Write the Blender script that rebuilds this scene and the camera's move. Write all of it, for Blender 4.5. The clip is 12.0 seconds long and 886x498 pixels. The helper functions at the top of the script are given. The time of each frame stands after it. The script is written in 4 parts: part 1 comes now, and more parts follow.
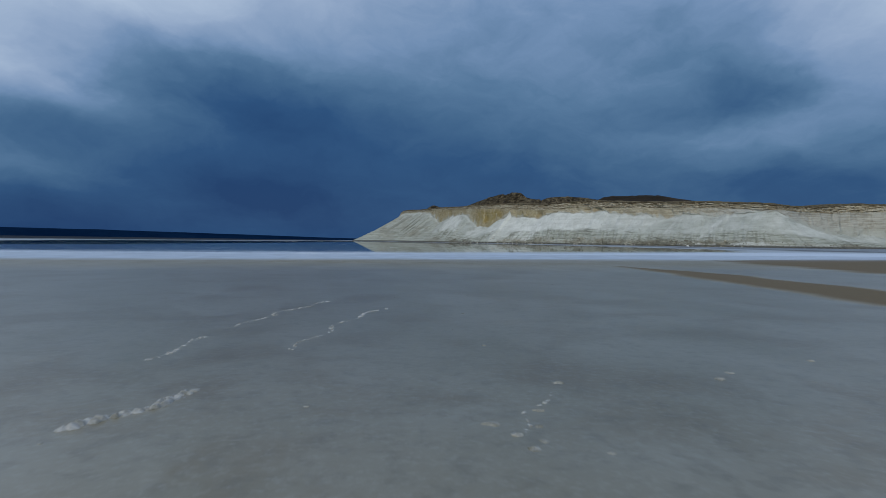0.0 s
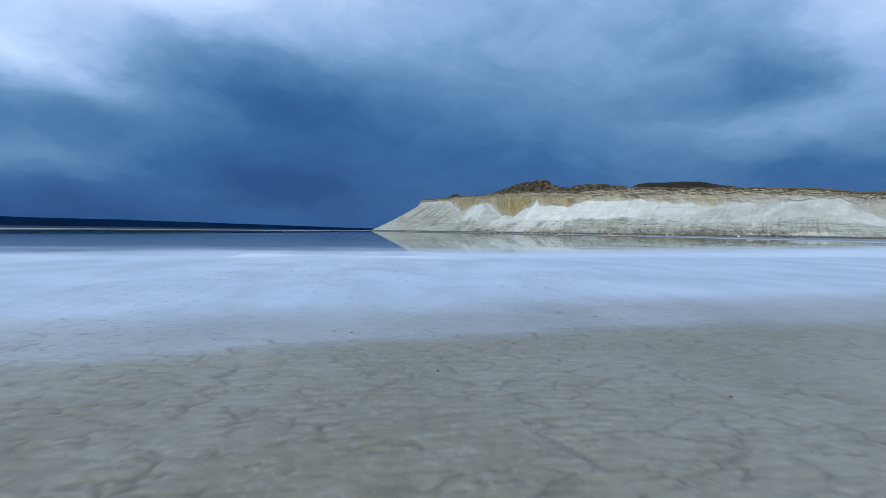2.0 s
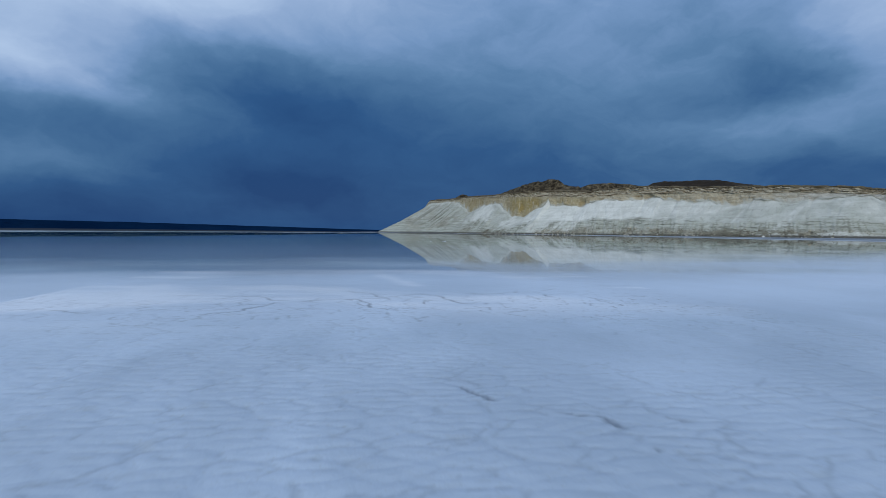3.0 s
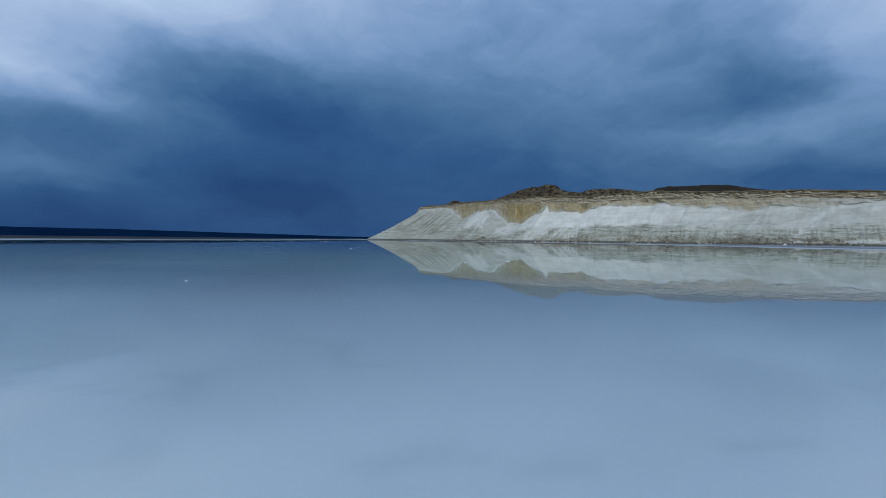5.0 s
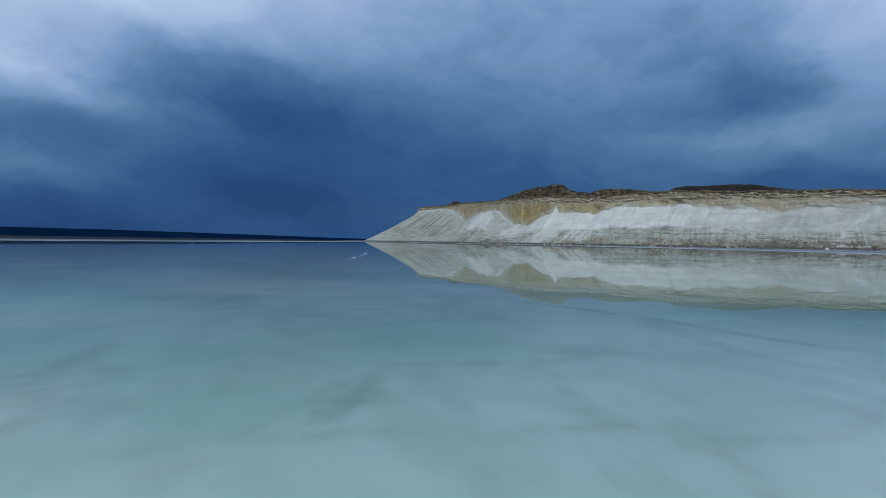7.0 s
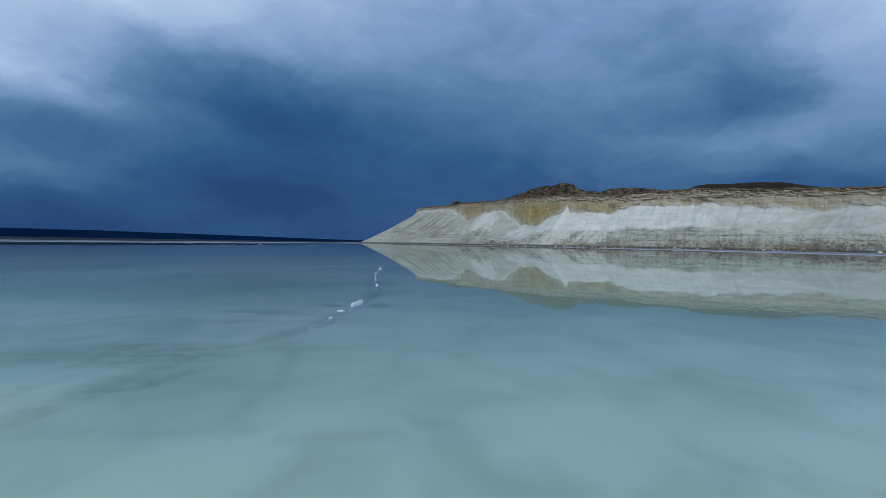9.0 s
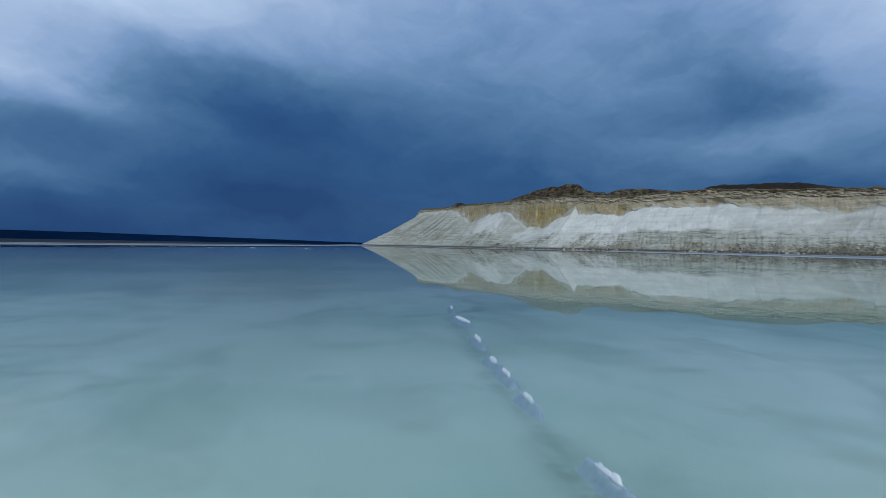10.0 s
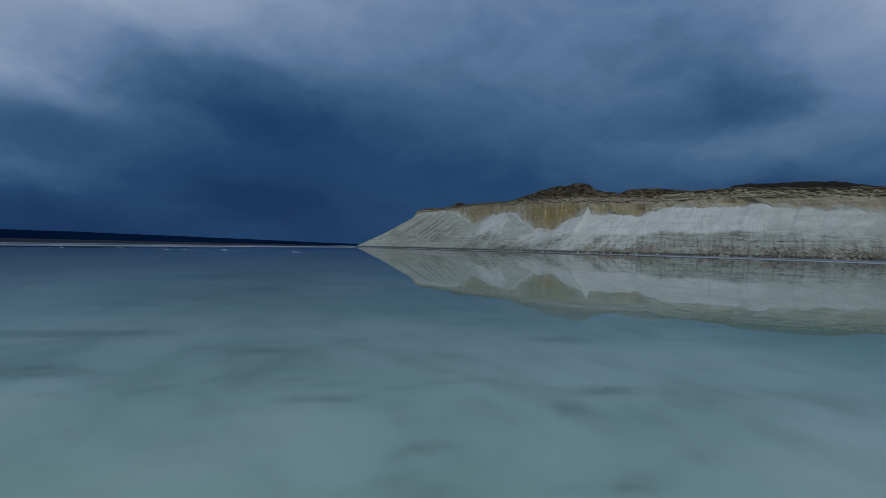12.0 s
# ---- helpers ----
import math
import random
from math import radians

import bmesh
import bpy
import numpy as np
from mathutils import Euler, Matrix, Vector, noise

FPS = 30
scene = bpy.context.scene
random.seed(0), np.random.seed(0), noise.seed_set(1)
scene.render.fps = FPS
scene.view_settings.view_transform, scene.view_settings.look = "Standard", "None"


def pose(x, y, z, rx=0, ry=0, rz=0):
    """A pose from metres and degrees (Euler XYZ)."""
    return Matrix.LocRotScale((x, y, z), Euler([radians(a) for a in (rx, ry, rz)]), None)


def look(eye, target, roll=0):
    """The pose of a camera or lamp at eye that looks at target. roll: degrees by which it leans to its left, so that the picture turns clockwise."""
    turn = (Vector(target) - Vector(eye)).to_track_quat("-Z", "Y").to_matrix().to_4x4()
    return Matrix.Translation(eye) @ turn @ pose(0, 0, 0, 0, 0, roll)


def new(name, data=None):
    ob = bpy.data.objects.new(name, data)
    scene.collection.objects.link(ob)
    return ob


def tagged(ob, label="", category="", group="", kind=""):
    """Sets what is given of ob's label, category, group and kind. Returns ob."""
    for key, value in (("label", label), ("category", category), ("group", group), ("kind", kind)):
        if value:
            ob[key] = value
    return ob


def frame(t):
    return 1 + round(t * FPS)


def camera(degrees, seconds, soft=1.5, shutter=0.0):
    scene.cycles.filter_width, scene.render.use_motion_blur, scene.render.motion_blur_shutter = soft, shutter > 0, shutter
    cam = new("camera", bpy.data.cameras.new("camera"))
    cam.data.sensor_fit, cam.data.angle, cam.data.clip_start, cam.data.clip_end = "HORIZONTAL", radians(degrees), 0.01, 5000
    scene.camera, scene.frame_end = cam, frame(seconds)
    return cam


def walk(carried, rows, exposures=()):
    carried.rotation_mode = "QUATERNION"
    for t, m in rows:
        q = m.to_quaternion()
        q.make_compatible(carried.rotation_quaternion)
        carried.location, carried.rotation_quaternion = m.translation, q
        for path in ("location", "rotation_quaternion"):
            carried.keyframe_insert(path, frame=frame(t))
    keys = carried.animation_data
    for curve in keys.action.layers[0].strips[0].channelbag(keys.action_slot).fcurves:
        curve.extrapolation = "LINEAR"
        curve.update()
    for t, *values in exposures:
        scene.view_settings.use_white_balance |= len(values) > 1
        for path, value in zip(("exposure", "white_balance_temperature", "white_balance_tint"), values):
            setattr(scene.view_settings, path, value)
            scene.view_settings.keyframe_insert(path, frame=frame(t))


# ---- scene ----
# ---------------------------------------------------------------- camera
cam = camera(73, 12.0, soft=0.65, shutter=0.06)
PATH = [
    (0, (-0.025, -0.39, 1.309), (0.318, 1.58, 1.283), 0.8),
    (0.5, (0.184, 7.907, 1.21), (0.52, 9.878, 1.172), 0.9),
    (1, (0.298, 16.219, 1.155), (0.62, 18.192, 1.107), 0.85),
    (1.5, (0.504, 24.536, 1.118), (0.809, 26.511, 1.062), 0.85),
    (2, (0.95, 32.952, 1.10), (1.234, 34.931, 1.040), 0.8),
    (2.5, (1.25, 41.25, 1.06), (1.52, 43.231, 1.00), 0.65),
    (3, (1.026, 49.2, 1.02), (1.289, 51.182, 0.964), 0.6),
    (5, (0.422, 79.409, 1.303), (0.724, 81.386, 1.271), 0.6),
    (5.5, (0.162, 87.296, 1.312), (0.468, 89.272, 1.283), 0.75),
    (6, (-0.088, 95.57, 1.326), (0.223, 97.546, 1.3), 0.8),
    (6.5, (-0.211, 103.887, 1.334), (0.103, 105.862, 1.308), 0.8),
    (7, (-0.159, 112.231, 1.318), (0.156, 114.206, 1.293), 0.85),
    (9, (0.04, 145.788, 1.2), (0.367, 147.761, 1.181), 0.95),
    (9.5, (-0.248, 154.139, 1.24), (0.079, 156.112, 1.224), 0.95),
    (10, (-0.444, 162.37, 1.308), (-0.116, 164.343, 1.297), 1.0),
    (10.5, (-0.558, 170.535, 1.365), (-0.227, 172.508, 1.356), 1.1),
    (11, (-0.708, 178.828, 1.404), (-0.372, 180.799, 1.4), 1.15),
    (11.5, (-0.954, 187.118, 1.423), (-0.611, 189.088, 1.421), 1.2),
    (12, (-1.268, 195.459, 1.442), (-0.92, 197.428, 1.437), 1.3),
]
walk(cam, [(t, look(eye, target, roll)) for t, eye, target, roll in PATH],
     exposures=[(0, -0.10, 6900, 10), (0.4, 0.62, 6900, 10), (1.6, 0.62, 6750, 10), (2.05, 0.54, 6600, 10), (2.45, 0.08, 6500, 10), (5.0, 0.06, 6500, 10),
                (11.2, 0.04, 6500, 10), (11.5, -0.13, 6500, 10), (12, -0.68, 6500, 10)])

# ---------------------------------------------------------------- world and sun
SUN_EL, SUN_AZ = 22.0, 205.0     # degrees; azimuth clockwise from +y: the light comes from behind and a little to the left


def nodes_of(owner):
    owner.use_nodes = True
    tree = owner.node_tree
    tree.nodes.clear()
    return tree


class Net:
    """Helpers for building node trees."""

    def __init__(self, tree):
        self.tree = tree

    def add(self, kind, **sets):
        n = self.tree.nodes.new(kind)
        for k, v in sets.items():
            if k == "op":
                n.operation = v
            elif k == "blend":
                n.blend_type = v
            elif k == "dims":
                n.noise_dimensions = v
        return n

    def put(self, sock, value):
        if isinstance(value, bpy.types.NodeSocket):
            self.tree.links.new(value, sock)
        elif value is not None:
            sock.default_value = value

    def math(self, op, a, b=None, c=None, clamp=False):
        n = self.add("ShaderNodeMath", op=op)
        n.use_clamp = clamp
        for s, v in zip(n.inputs, (a, b, c)):
            self.put(s, v)
        return n.outputs[0]

    def noise(self, vec, scale, detail=4.0, rough=0.55, distort=0.0):
        n = self.add("ShaderNodeTexNoise")
        self.put(n.inputs["Vector"], vec)
        n.inputs["Scale"].default_value = scale
        n.inputs["Detail"].default_value = detail
        n.inputs["Roughness"].default_value = rough
        n.inputs["Distortion"].default_value = distort
        return n.outputs["Fac"]

    def scaled(self, vec, s, offset=(0, 0, 0)):
        n = self.add("ShaderNodeMapping")
        self.put(n.inputs["Vector"], vec)
        n.inputs["Scale"].default_value = s
        n.inputs["Location"].default_value = offset
        return n.outputs[0]

    def ramp(self, fac, stops):
        n = self.add("ShaderNodeValToRGB")
        self.put(n.inputs[0], fac)
        el = n.color_ramp.elements
        while len(el) < len(stops):
            el.new(0.5)
        for e, (p, c) in zip(el, stops):
            e.position = p
            e.color = (c, c, c, 1) if isinstance(c, (int, float)) else (*c, 1)
        return n.outputs[0]

    def mix(self, fac, a, b, blend="MIX"):
        n = self.add("ShaderNodeMix")
        n.data_type, n.blend_type = "RGBA", blend
        self.put(n.inputs[0], fac)
        for s, v in ((n.inputs[6], a), (n.inputs[7], b)):
            self.put(s, (*v, 1) if isinstance(v, tuple) and len(v) == 3 else v)
        return n.outputs[2]

    def attr(self, name):
        n = self.add("ShaderNodeAttribute")
        n.attribute_name = name
        return n.outputs["Fac"]

    def bump(self, height, strength, distance, normal=None):
        n = self.add("ShaderNodeBump")
        self.put(n.inputs["Height"], height)
        n.inputs["Strength"].default_value = strength
        n.inputs["Distance"].default_value = distance
        if normal is not None:
            self.put(n.inputs["Normal"], normal)
        return n.outputs[0]


world = bpy.data.worlds.new("storm_sky")
scene.world = world
w = Net(nodes_of(world))
sky = w.add("ShaderNodeTexSky")
sky.sky_type, sky.sun_disc = "NISHITA", False
sky.sun_elevation, sky.sun_rotation = radians(SUN_EL), radians(SUN_AZ)
back_sky = w.add("ShaderNodeBackground")
w.put(back_sky.inputs[0], sky.outputs[0])
back_sky.inputs[1].default_value = 0.06
tc = w.add("ShaderNodeTexCoord")
sep = w.add("ShaderNodeSeparateXYZ")
w.put(sep.inputs[0], tc.outputs["Generated"])
az = w.math("MULTIPLY", w.math("ARCTAN2", sep.outputs[0], sep.outputs[1]), 57.2958)
el = w.math("MULTIPLY", w.math("ARCSINE", sep.outputs[2]), 57.2958)
el = w.math("ABSOLUTE", el)


def plane(a, b):
    """A place on the sky's chart for the cloud noise."""
    c = w.add("ShaderNodeCombineXYZ")
    w.put(c.inputs[0], a)
    w.put(c.inputs[1], b)
    return c.outputs[0]


def lean(slope):
    """Height above a line that leans across the sky."""
    return w.math("SUBTRACT", el, w.math("MULTIPLY", az, slope))


# ragged edges: the whole chart is warped by slow noise before the cloud masses are laid out
warp_a = w.math("MULTIPLY", w.math("SUBTRACT", w.noise(plane(az, w.math("MULTIPLY", el, 1.6)), 0.085, 5.0, 0.55), 0.5), 11.0)
warp_e = w.math("MULTIPLY", w.math("SUBTRACT", w.noise(plane(w.math("ADD", az, 70.0), w.math("MULTIPLY", el, 1.6)), 0.085, 5.0, 0.55), 0.5), 6.0)
az2, el2 = w.math("ADD", az, warp_a), w.math("ADD", el, warp_e)
rolls = w.noise(plane(w.math("MULTIPLY", az2, 0.6), w.math("MULTIPLY", w.math("ADD", lean(-0.18), warp_e), 1.5)), 0.11, 6.0, 0.56, 0.4)
wisps = w.noise(plane(w.math("MULTIPLY", az2, 0.5), w.math("MULTIPLY", w.math("ADD", lean(0.30), warp_e), 1.5)), 0.16, 6.0, 0.58, 0.5)
puffs = w.noise(plane(az2, w.math("MULTIPLY", el2, 1.9)), 0.24, 6.0, 0.6, 0.3)


def blob(a0, e0, wa, we, tilt=0.0):
    """A soft lighter or darker cloud mass about a direction."""
    da = w.math("SUBTRACT", az2, a0)
    de = w.math("SUBTRACT", el2, e0)
    de = w.math("SUBTRACT", de, w.math("MULTIPLY", da, tilt))
    q = w.math("ADD", w.math("POWER", w.math("DIVIDE", da, wa), 2.0), w.math("POWER", w.math("DIVIDE", de, we), 2.0))
    return w.math("EXPONENT", w.math("MULTIPLY", q, -1.0))


value = w.math("MULTIPLY_ADD", w.math("MINIMUM", el, 60.0), 0.0195, 0.215)
for amount, args in (
        (0.36, (-26, 13.0, 7, 2.2, -0.22)), (0.52, (-24, 21, 20, 6.5, 0)), (0.15, (-28, 5.2, 9, 1.5, -0.05)), (-0.10, (-24, 8.8, 9, 1.5, -0.1)), (-0.10, (13, 6, 14, 5.5, 0)),
        (-0.15, (-26, 1.5, 14, 3.2, 0)), (-0.26, (-8, 4.5, 9, 2.6, -0.1)), (-0.32, (-7, 12.0, 12, 4.6, -0.22)), (0.05, (8, 22, 11, 5, 0.15)),
        (-0.17, (37, 12.9, 6, 1.9, 0.10)), (0.34, (46, 18, 8, 8, 0)), (0.16, (34, 9.2, 9, 1.9, 0.05)), (-0.12, (41, 4.8, 10, 2.2, 0)),
        (0.03, (16, 13, 7, 4, 0.2))):
    value = w.math("MULTIPLY_ADD", blob(*args), amount, value)
right = w.math("MULTIPLY_ADD", w.math("SUBTRACT", az, 8.0), 0.05, 0.0, clamp=True)
value = w.math("ADD", value, w.math("MULTIPLY", w.math("SUBTRACT", rolls, 0.5), 0.27))
value = w.math("ADD", value, w.math("MULTIPLY", w.math("MULTIPLY", w.math("SUBTRACT", wisps, 0.5), right), 0.22))
value = w.math("ADD", value, w.math("MULTIPLY", w.math("SUBTRACT", puffs, 0.5), 0.16))
low_sky = w.math("EXPONENT", w.math("MULTIPLY", w.math("DIVIDE", el, 4.0), -1.0))
value = w.math("MULTIPLY", w.math("MULTIPLY_ADD", low_sky, -0.05, value), 0.6)
clouds = w.ramp(value, [(0.0, (0.0098, 0.050, 0.165)), (0.12, (0.023, 0.086, 0.226)), (0.21, (0.052, 0.138, 0.288)), (0.30, (0.095, 0.203, 0.376)),
                        (0.39, (0.172, 0.296, 0.515)), (0.48, (0.280, 0.405, 0.63)), (0.60, (0.43, 0.565, 0.78)), (1.0, (0.86, 0.96, 1.13))])
back_cloud = w.add("ShaderNodeBackground")
w.put(back_cloud.inputs[0], clouds)
back_cloud.inputs[1].default_value = 1.0
both = w.add("ShaderNodeMixShader")
both.inputs[0].default_value = 0.97
w.put(both.inputs[1], back_sky.outputs[0])
w.put(both.inputs[2], back_cloud.outputs[0])
out = w.add("ShaderNodeOutputWorld")
w.put(out.inputs[0], both.outputs[0])

sun = bpy.data.lights.new("sun", "SUN")
sun.energy, sun.angle, sun.color = 1.35, radians(20), (1.0, 0.97, 0.86)
sun_dir = Vector((math.sin(radians(SUN_AZ)) * math.cos(radians(SUN_EL)), math.cos(radians(SUN_AZ)) * math.cos(radians(SUN_EL)), math.sin(radians(SUN_EL))))
new("sun", sun).matrix_world = look(sun_dir * 50, (0, 0, 0))


# ---------------------------------------------------------------- materials
def material(name):
    m = bpy.data.materials.new(name)
    net = Net(nodes_of(m))
    bsdf = net.add("ShaderNodeBsdfPrincipled")
    o = net.add("ShaderNodeOutputMaterial")
    net.put(o.inputs[0], bsdf.outputs[0])
    geo = net.add("ShaderNodeNewGeometry")
    return m, net, bsdf, geo.outputs["Position"]


def height_of(net, pos):
    s = net.add("ShaderNodeSeparateXYZ")
    net.put(s.inputs[0], pos)
    return s.outputs


def bedded(n, x, y, z, along_scale, up_scale):
    """Coordinates for layers that run level along the cliff."""
    c = n.add("ShaderNodeCombineXYZ")
    n.put(c.inputs[0], n.math("MULTIPLY", x, along_scale))
    n.put(c.inputs[1], n.math("MULTIPLY", y, along_scale))
    n.put(c.inputs[2], n.math("MULTIPLY", z, up_scale))
    return c.outputs[0]


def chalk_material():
    """White chalk; the sheet's own marks say where beds are sage grey, tan or freshly white, and where gully shade is
    coloured in.
    """
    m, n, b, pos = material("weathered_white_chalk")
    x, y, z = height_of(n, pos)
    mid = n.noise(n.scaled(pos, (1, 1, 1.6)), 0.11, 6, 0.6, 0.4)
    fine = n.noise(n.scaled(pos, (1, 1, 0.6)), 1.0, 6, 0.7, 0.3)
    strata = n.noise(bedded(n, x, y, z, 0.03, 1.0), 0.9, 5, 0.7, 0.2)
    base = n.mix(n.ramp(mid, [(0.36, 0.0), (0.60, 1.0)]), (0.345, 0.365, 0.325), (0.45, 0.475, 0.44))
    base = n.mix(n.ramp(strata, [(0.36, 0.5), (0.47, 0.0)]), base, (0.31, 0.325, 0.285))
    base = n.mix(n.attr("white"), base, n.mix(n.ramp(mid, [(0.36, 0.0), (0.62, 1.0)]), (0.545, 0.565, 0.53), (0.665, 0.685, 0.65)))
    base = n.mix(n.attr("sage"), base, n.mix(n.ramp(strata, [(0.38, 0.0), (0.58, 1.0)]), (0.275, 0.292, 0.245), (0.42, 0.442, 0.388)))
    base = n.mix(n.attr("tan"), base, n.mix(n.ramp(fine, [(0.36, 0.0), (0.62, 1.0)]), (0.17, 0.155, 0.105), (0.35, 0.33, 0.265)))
    # dark bedding dashes, and gully shading laid on as colour
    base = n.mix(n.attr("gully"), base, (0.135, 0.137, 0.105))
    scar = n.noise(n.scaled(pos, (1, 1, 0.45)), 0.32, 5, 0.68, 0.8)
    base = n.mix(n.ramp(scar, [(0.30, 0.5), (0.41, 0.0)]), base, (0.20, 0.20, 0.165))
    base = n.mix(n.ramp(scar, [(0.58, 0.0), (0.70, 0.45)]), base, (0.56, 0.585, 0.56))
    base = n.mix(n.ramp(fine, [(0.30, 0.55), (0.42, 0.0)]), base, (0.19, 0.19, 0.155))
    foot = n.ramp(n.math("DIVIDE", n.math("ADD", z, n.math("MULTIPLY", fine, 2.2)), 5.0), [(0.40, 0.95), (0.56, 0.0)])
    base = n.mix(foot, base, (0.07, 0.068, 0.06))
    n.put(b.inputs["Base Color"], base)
    b.inputs["Roughness"].default_value = 0.95
    b.inputs["Specular IOR Level"].default_value = 0.15
    n.put(b.inputs["Normal"], n.bump(fine, 0.8, 0.45, n.bump(scar, 0.7, 1.2)))
    return m


def ochre_material():
    m, n, b, pos = material("ochre_limestone")
    x, y, z = height_of(n, pos)
    broad = n.noise(pos, 0.05, 5, 0.6)
    flute = n.noise(n.scaled(pos, (1, 1, 0.35)), 0.28, 6, 0.65, 0.5)
    fine = n.noise(pos, 1.2, 6, 0.7)
    layer = n.noise(bedded(n, x, y, z, 0.08, 1.0), 0.9, 5, 0.7, 0.3)
    plain = n.mix(n.ramp(broad, [(0.38, 0.0), (0.62, 1.0)]), (0.325, 0.28, 0.175), (0.44, 0.395, 0.285))
    strong = n.mix(n.ramp(broad, [(0.38, 0.0), (0.62, 1.0)]), (0.285, 0.222, 0.088), (0.37, 0.305, 0.155))
    base = n.mix(n.attr("rich"), plain, strong)
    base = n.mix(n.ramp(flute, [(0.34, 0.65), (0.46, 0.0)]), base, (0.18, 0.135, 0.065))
    drip = n.noise(n.scaled(pos, (1, 1, 0.22)), 0.33, 4, 0.6, 0.6)
    base = n.mix(n.ramp(drip, [(0.57, 0.0), (0.62, 0.5)]), base, (0.50, 0.46, 0.36))
    base = n.mix(n.ramp(layer, [(0.58, 0.0), (0.68, 0.55)]), base, (0.54, 0.50, 0.39))
    pale = n.ramp(n.math("DIVIDE", n.math("SUBTRACT", 640.0, y), 260.0), [(0.28, 0.0), (0.42, 0.6)])
    cream = n.mix(n.ramp(layer, [(0.40, 0.0), (0.56, 1.0)]), (0.36, 0.31, 0.215), (0.54, 0.50, 0.40))
    base = n.mix(pale, base, cream)
    bay = n.ramp(n.math("DIVIDE", n.math("SUBTRACT", 440.0, y), 100.0), [(0.1, 0.0), (0.7, 0.9)])
    base = n.mix(bay, base, n.mix(n.ramp(layer, [(0.38, 0.0), (0.60, 1.0)]), (0.33, 0.325, 0.285), (0.52, 0.525, 0.49)))
    nose = n.ramp(n.math("DIVIDE", n.math("SUBTRACT", y, 780.0), 100.0), [(0.1, 0.0), (0.8, 0.8)])
    base = n.mix(nose, base, n.mix(n.ramp(layer, [(0.40, 0.0), (0.58, 1.0)]), (0.21, 0.195, 0.14), (0.36, 0.345, 0.28)))
    base = n.mix(n.attr("dust"), base, n.mix(flute, (0.40, 0.415, 0.37), (0.52, 0.54, 0.505)))
    base = n.mix(n.ramp(fine, [(0.60, 0.0), (0.70, 0.55)]), base, (0.58, 0.55, 0.46))
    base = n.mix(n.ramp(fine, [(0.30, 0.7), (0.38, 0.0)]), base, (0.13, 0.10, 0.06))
    n.put(b.inputs["Base Color"], base)
    b.inputs["Roughness"].default_value = 0.95
    b.inputs["Specular IOR Level"].default_value = 0.15
    n.put(b.inputs["Normal"], n.bump(fine, 1.0, 0.6, n.bump(flute, 0.8, 1.5)))
    return m


def cap_material():
    m, n, b, pos = material("layered_cap_limestone")
    x, y, z = height_of(n, pos)
    layers = n.noise(bedded(n, x, y, z, 0.05, 1.0), 1.0, 5, 0.75, 0.25)
    fine = n.noise(bedded(n, x, y, z, 0.8, 1.0), 0.8, 6, 0.72, 0.3)
    base = n.mix(n.ramp(layers, [(0.42, 0.0), (0.56, 1.0)]), (0.27, 0.225, 0.15), (0.52, 0.485, 0.385))
    base = n.mix(n.ramp(fine, [(0.56, 0.0), (0.68, 0.55)]), base, (0.56, 0.54, 0.46))
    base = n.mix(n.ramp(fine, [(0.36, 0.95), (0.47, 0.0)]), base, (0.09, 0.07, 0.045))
    n.put(b.inputs["Base Color"], base)
    b.inputs["Roughness"].default_value = 0.95
    b.inputs["Specular IOR Level"].default_value = 0.15
    n.put(b.inputs["Normal"], n.bump(fine, 1.0, 0.8, n.bump(layers, 0.9, 0.8)))
    return m


def earth_material(name, dark, light, scale, ribs=0.0, sheen=0.1):
    m, n, b, pos = material(name)
    a = n.noise(n.scaled(pos, (1, 1, 2.2)), scale, 6, 0.6, 0.5)
    f = n.noise(pos, scale * 9, 5, 0.7)
    base = n.mix(n.ramp(a, [(0.38, 0.0), (0.66, 1.0)]), dark, light)
    base = n.mix(n.ramp(f, [(0.35, 0.5), (0.5, 0.0)]), base, tuple(c * 0.5 for c in dark))
    if ribs:
        x, y, z = height_of(n, pos)
        slant = n.add("ShaderNodeCombineXYZ")
        n.put(slant.inputs[0], n.math("SUBTRACT", x, n.math("MULTIPLY", z, 0.5)))
        n.put(slant.inputs[1], n.math("MULTIPLY", y, 0.4))
        n.put(slant.inputs[2], n.math("MULTIPLY", z, 0.8))
        r = n.noise(slant.outputs[0], 0.17, 6, 0.68, 1.6)
        base = n.mix(n.ramp(r, [(0.52, 0.0), (0.70, ribs)]), base, (0.21, 0.175, 0.115))
        base = n.mix(n.ramp(r, [(0.36, ribs), (0.47, 0.0)]), base, tuple(c * 0.6 for c in dark))
    n.put(b.inputs["Base Color"], base)
    b.inputs["Roughness"].default_value = 1.0
    b.inputs["Specular IOR Level"].default_value = sheen
    n.put(b.inputs["Normal"], n.bump(f, 0.6, 0.6, n.bump(a, 0.5, 2.0)))
    return m


def rock_material(name, dark, light):
    m, n, b, pos = material(name)
    info = n.add("ShaderNodeObjectInfo")
    a = n.noise(pos, 1.3, 5, 0.65)
    base = n.mix(n.ramp(a, [(0.35, 0.0), (0.65, 1.0)]), dark, light)
    base = n.mix(n.math("MULTIPLY", info.outputs["Random"], 0.6), base, tuple(c * 0.55 for c in dark))
    n.put(b.inputs["Base Color"], base)
    b.inputs["Roughness"].default_value = 0.95
    b.inputs["Specular IOR Level"].default_value = 0.2
    n.put(b.inputs["Normal"], n.bump(a, 0.7, 0.3))
    return m


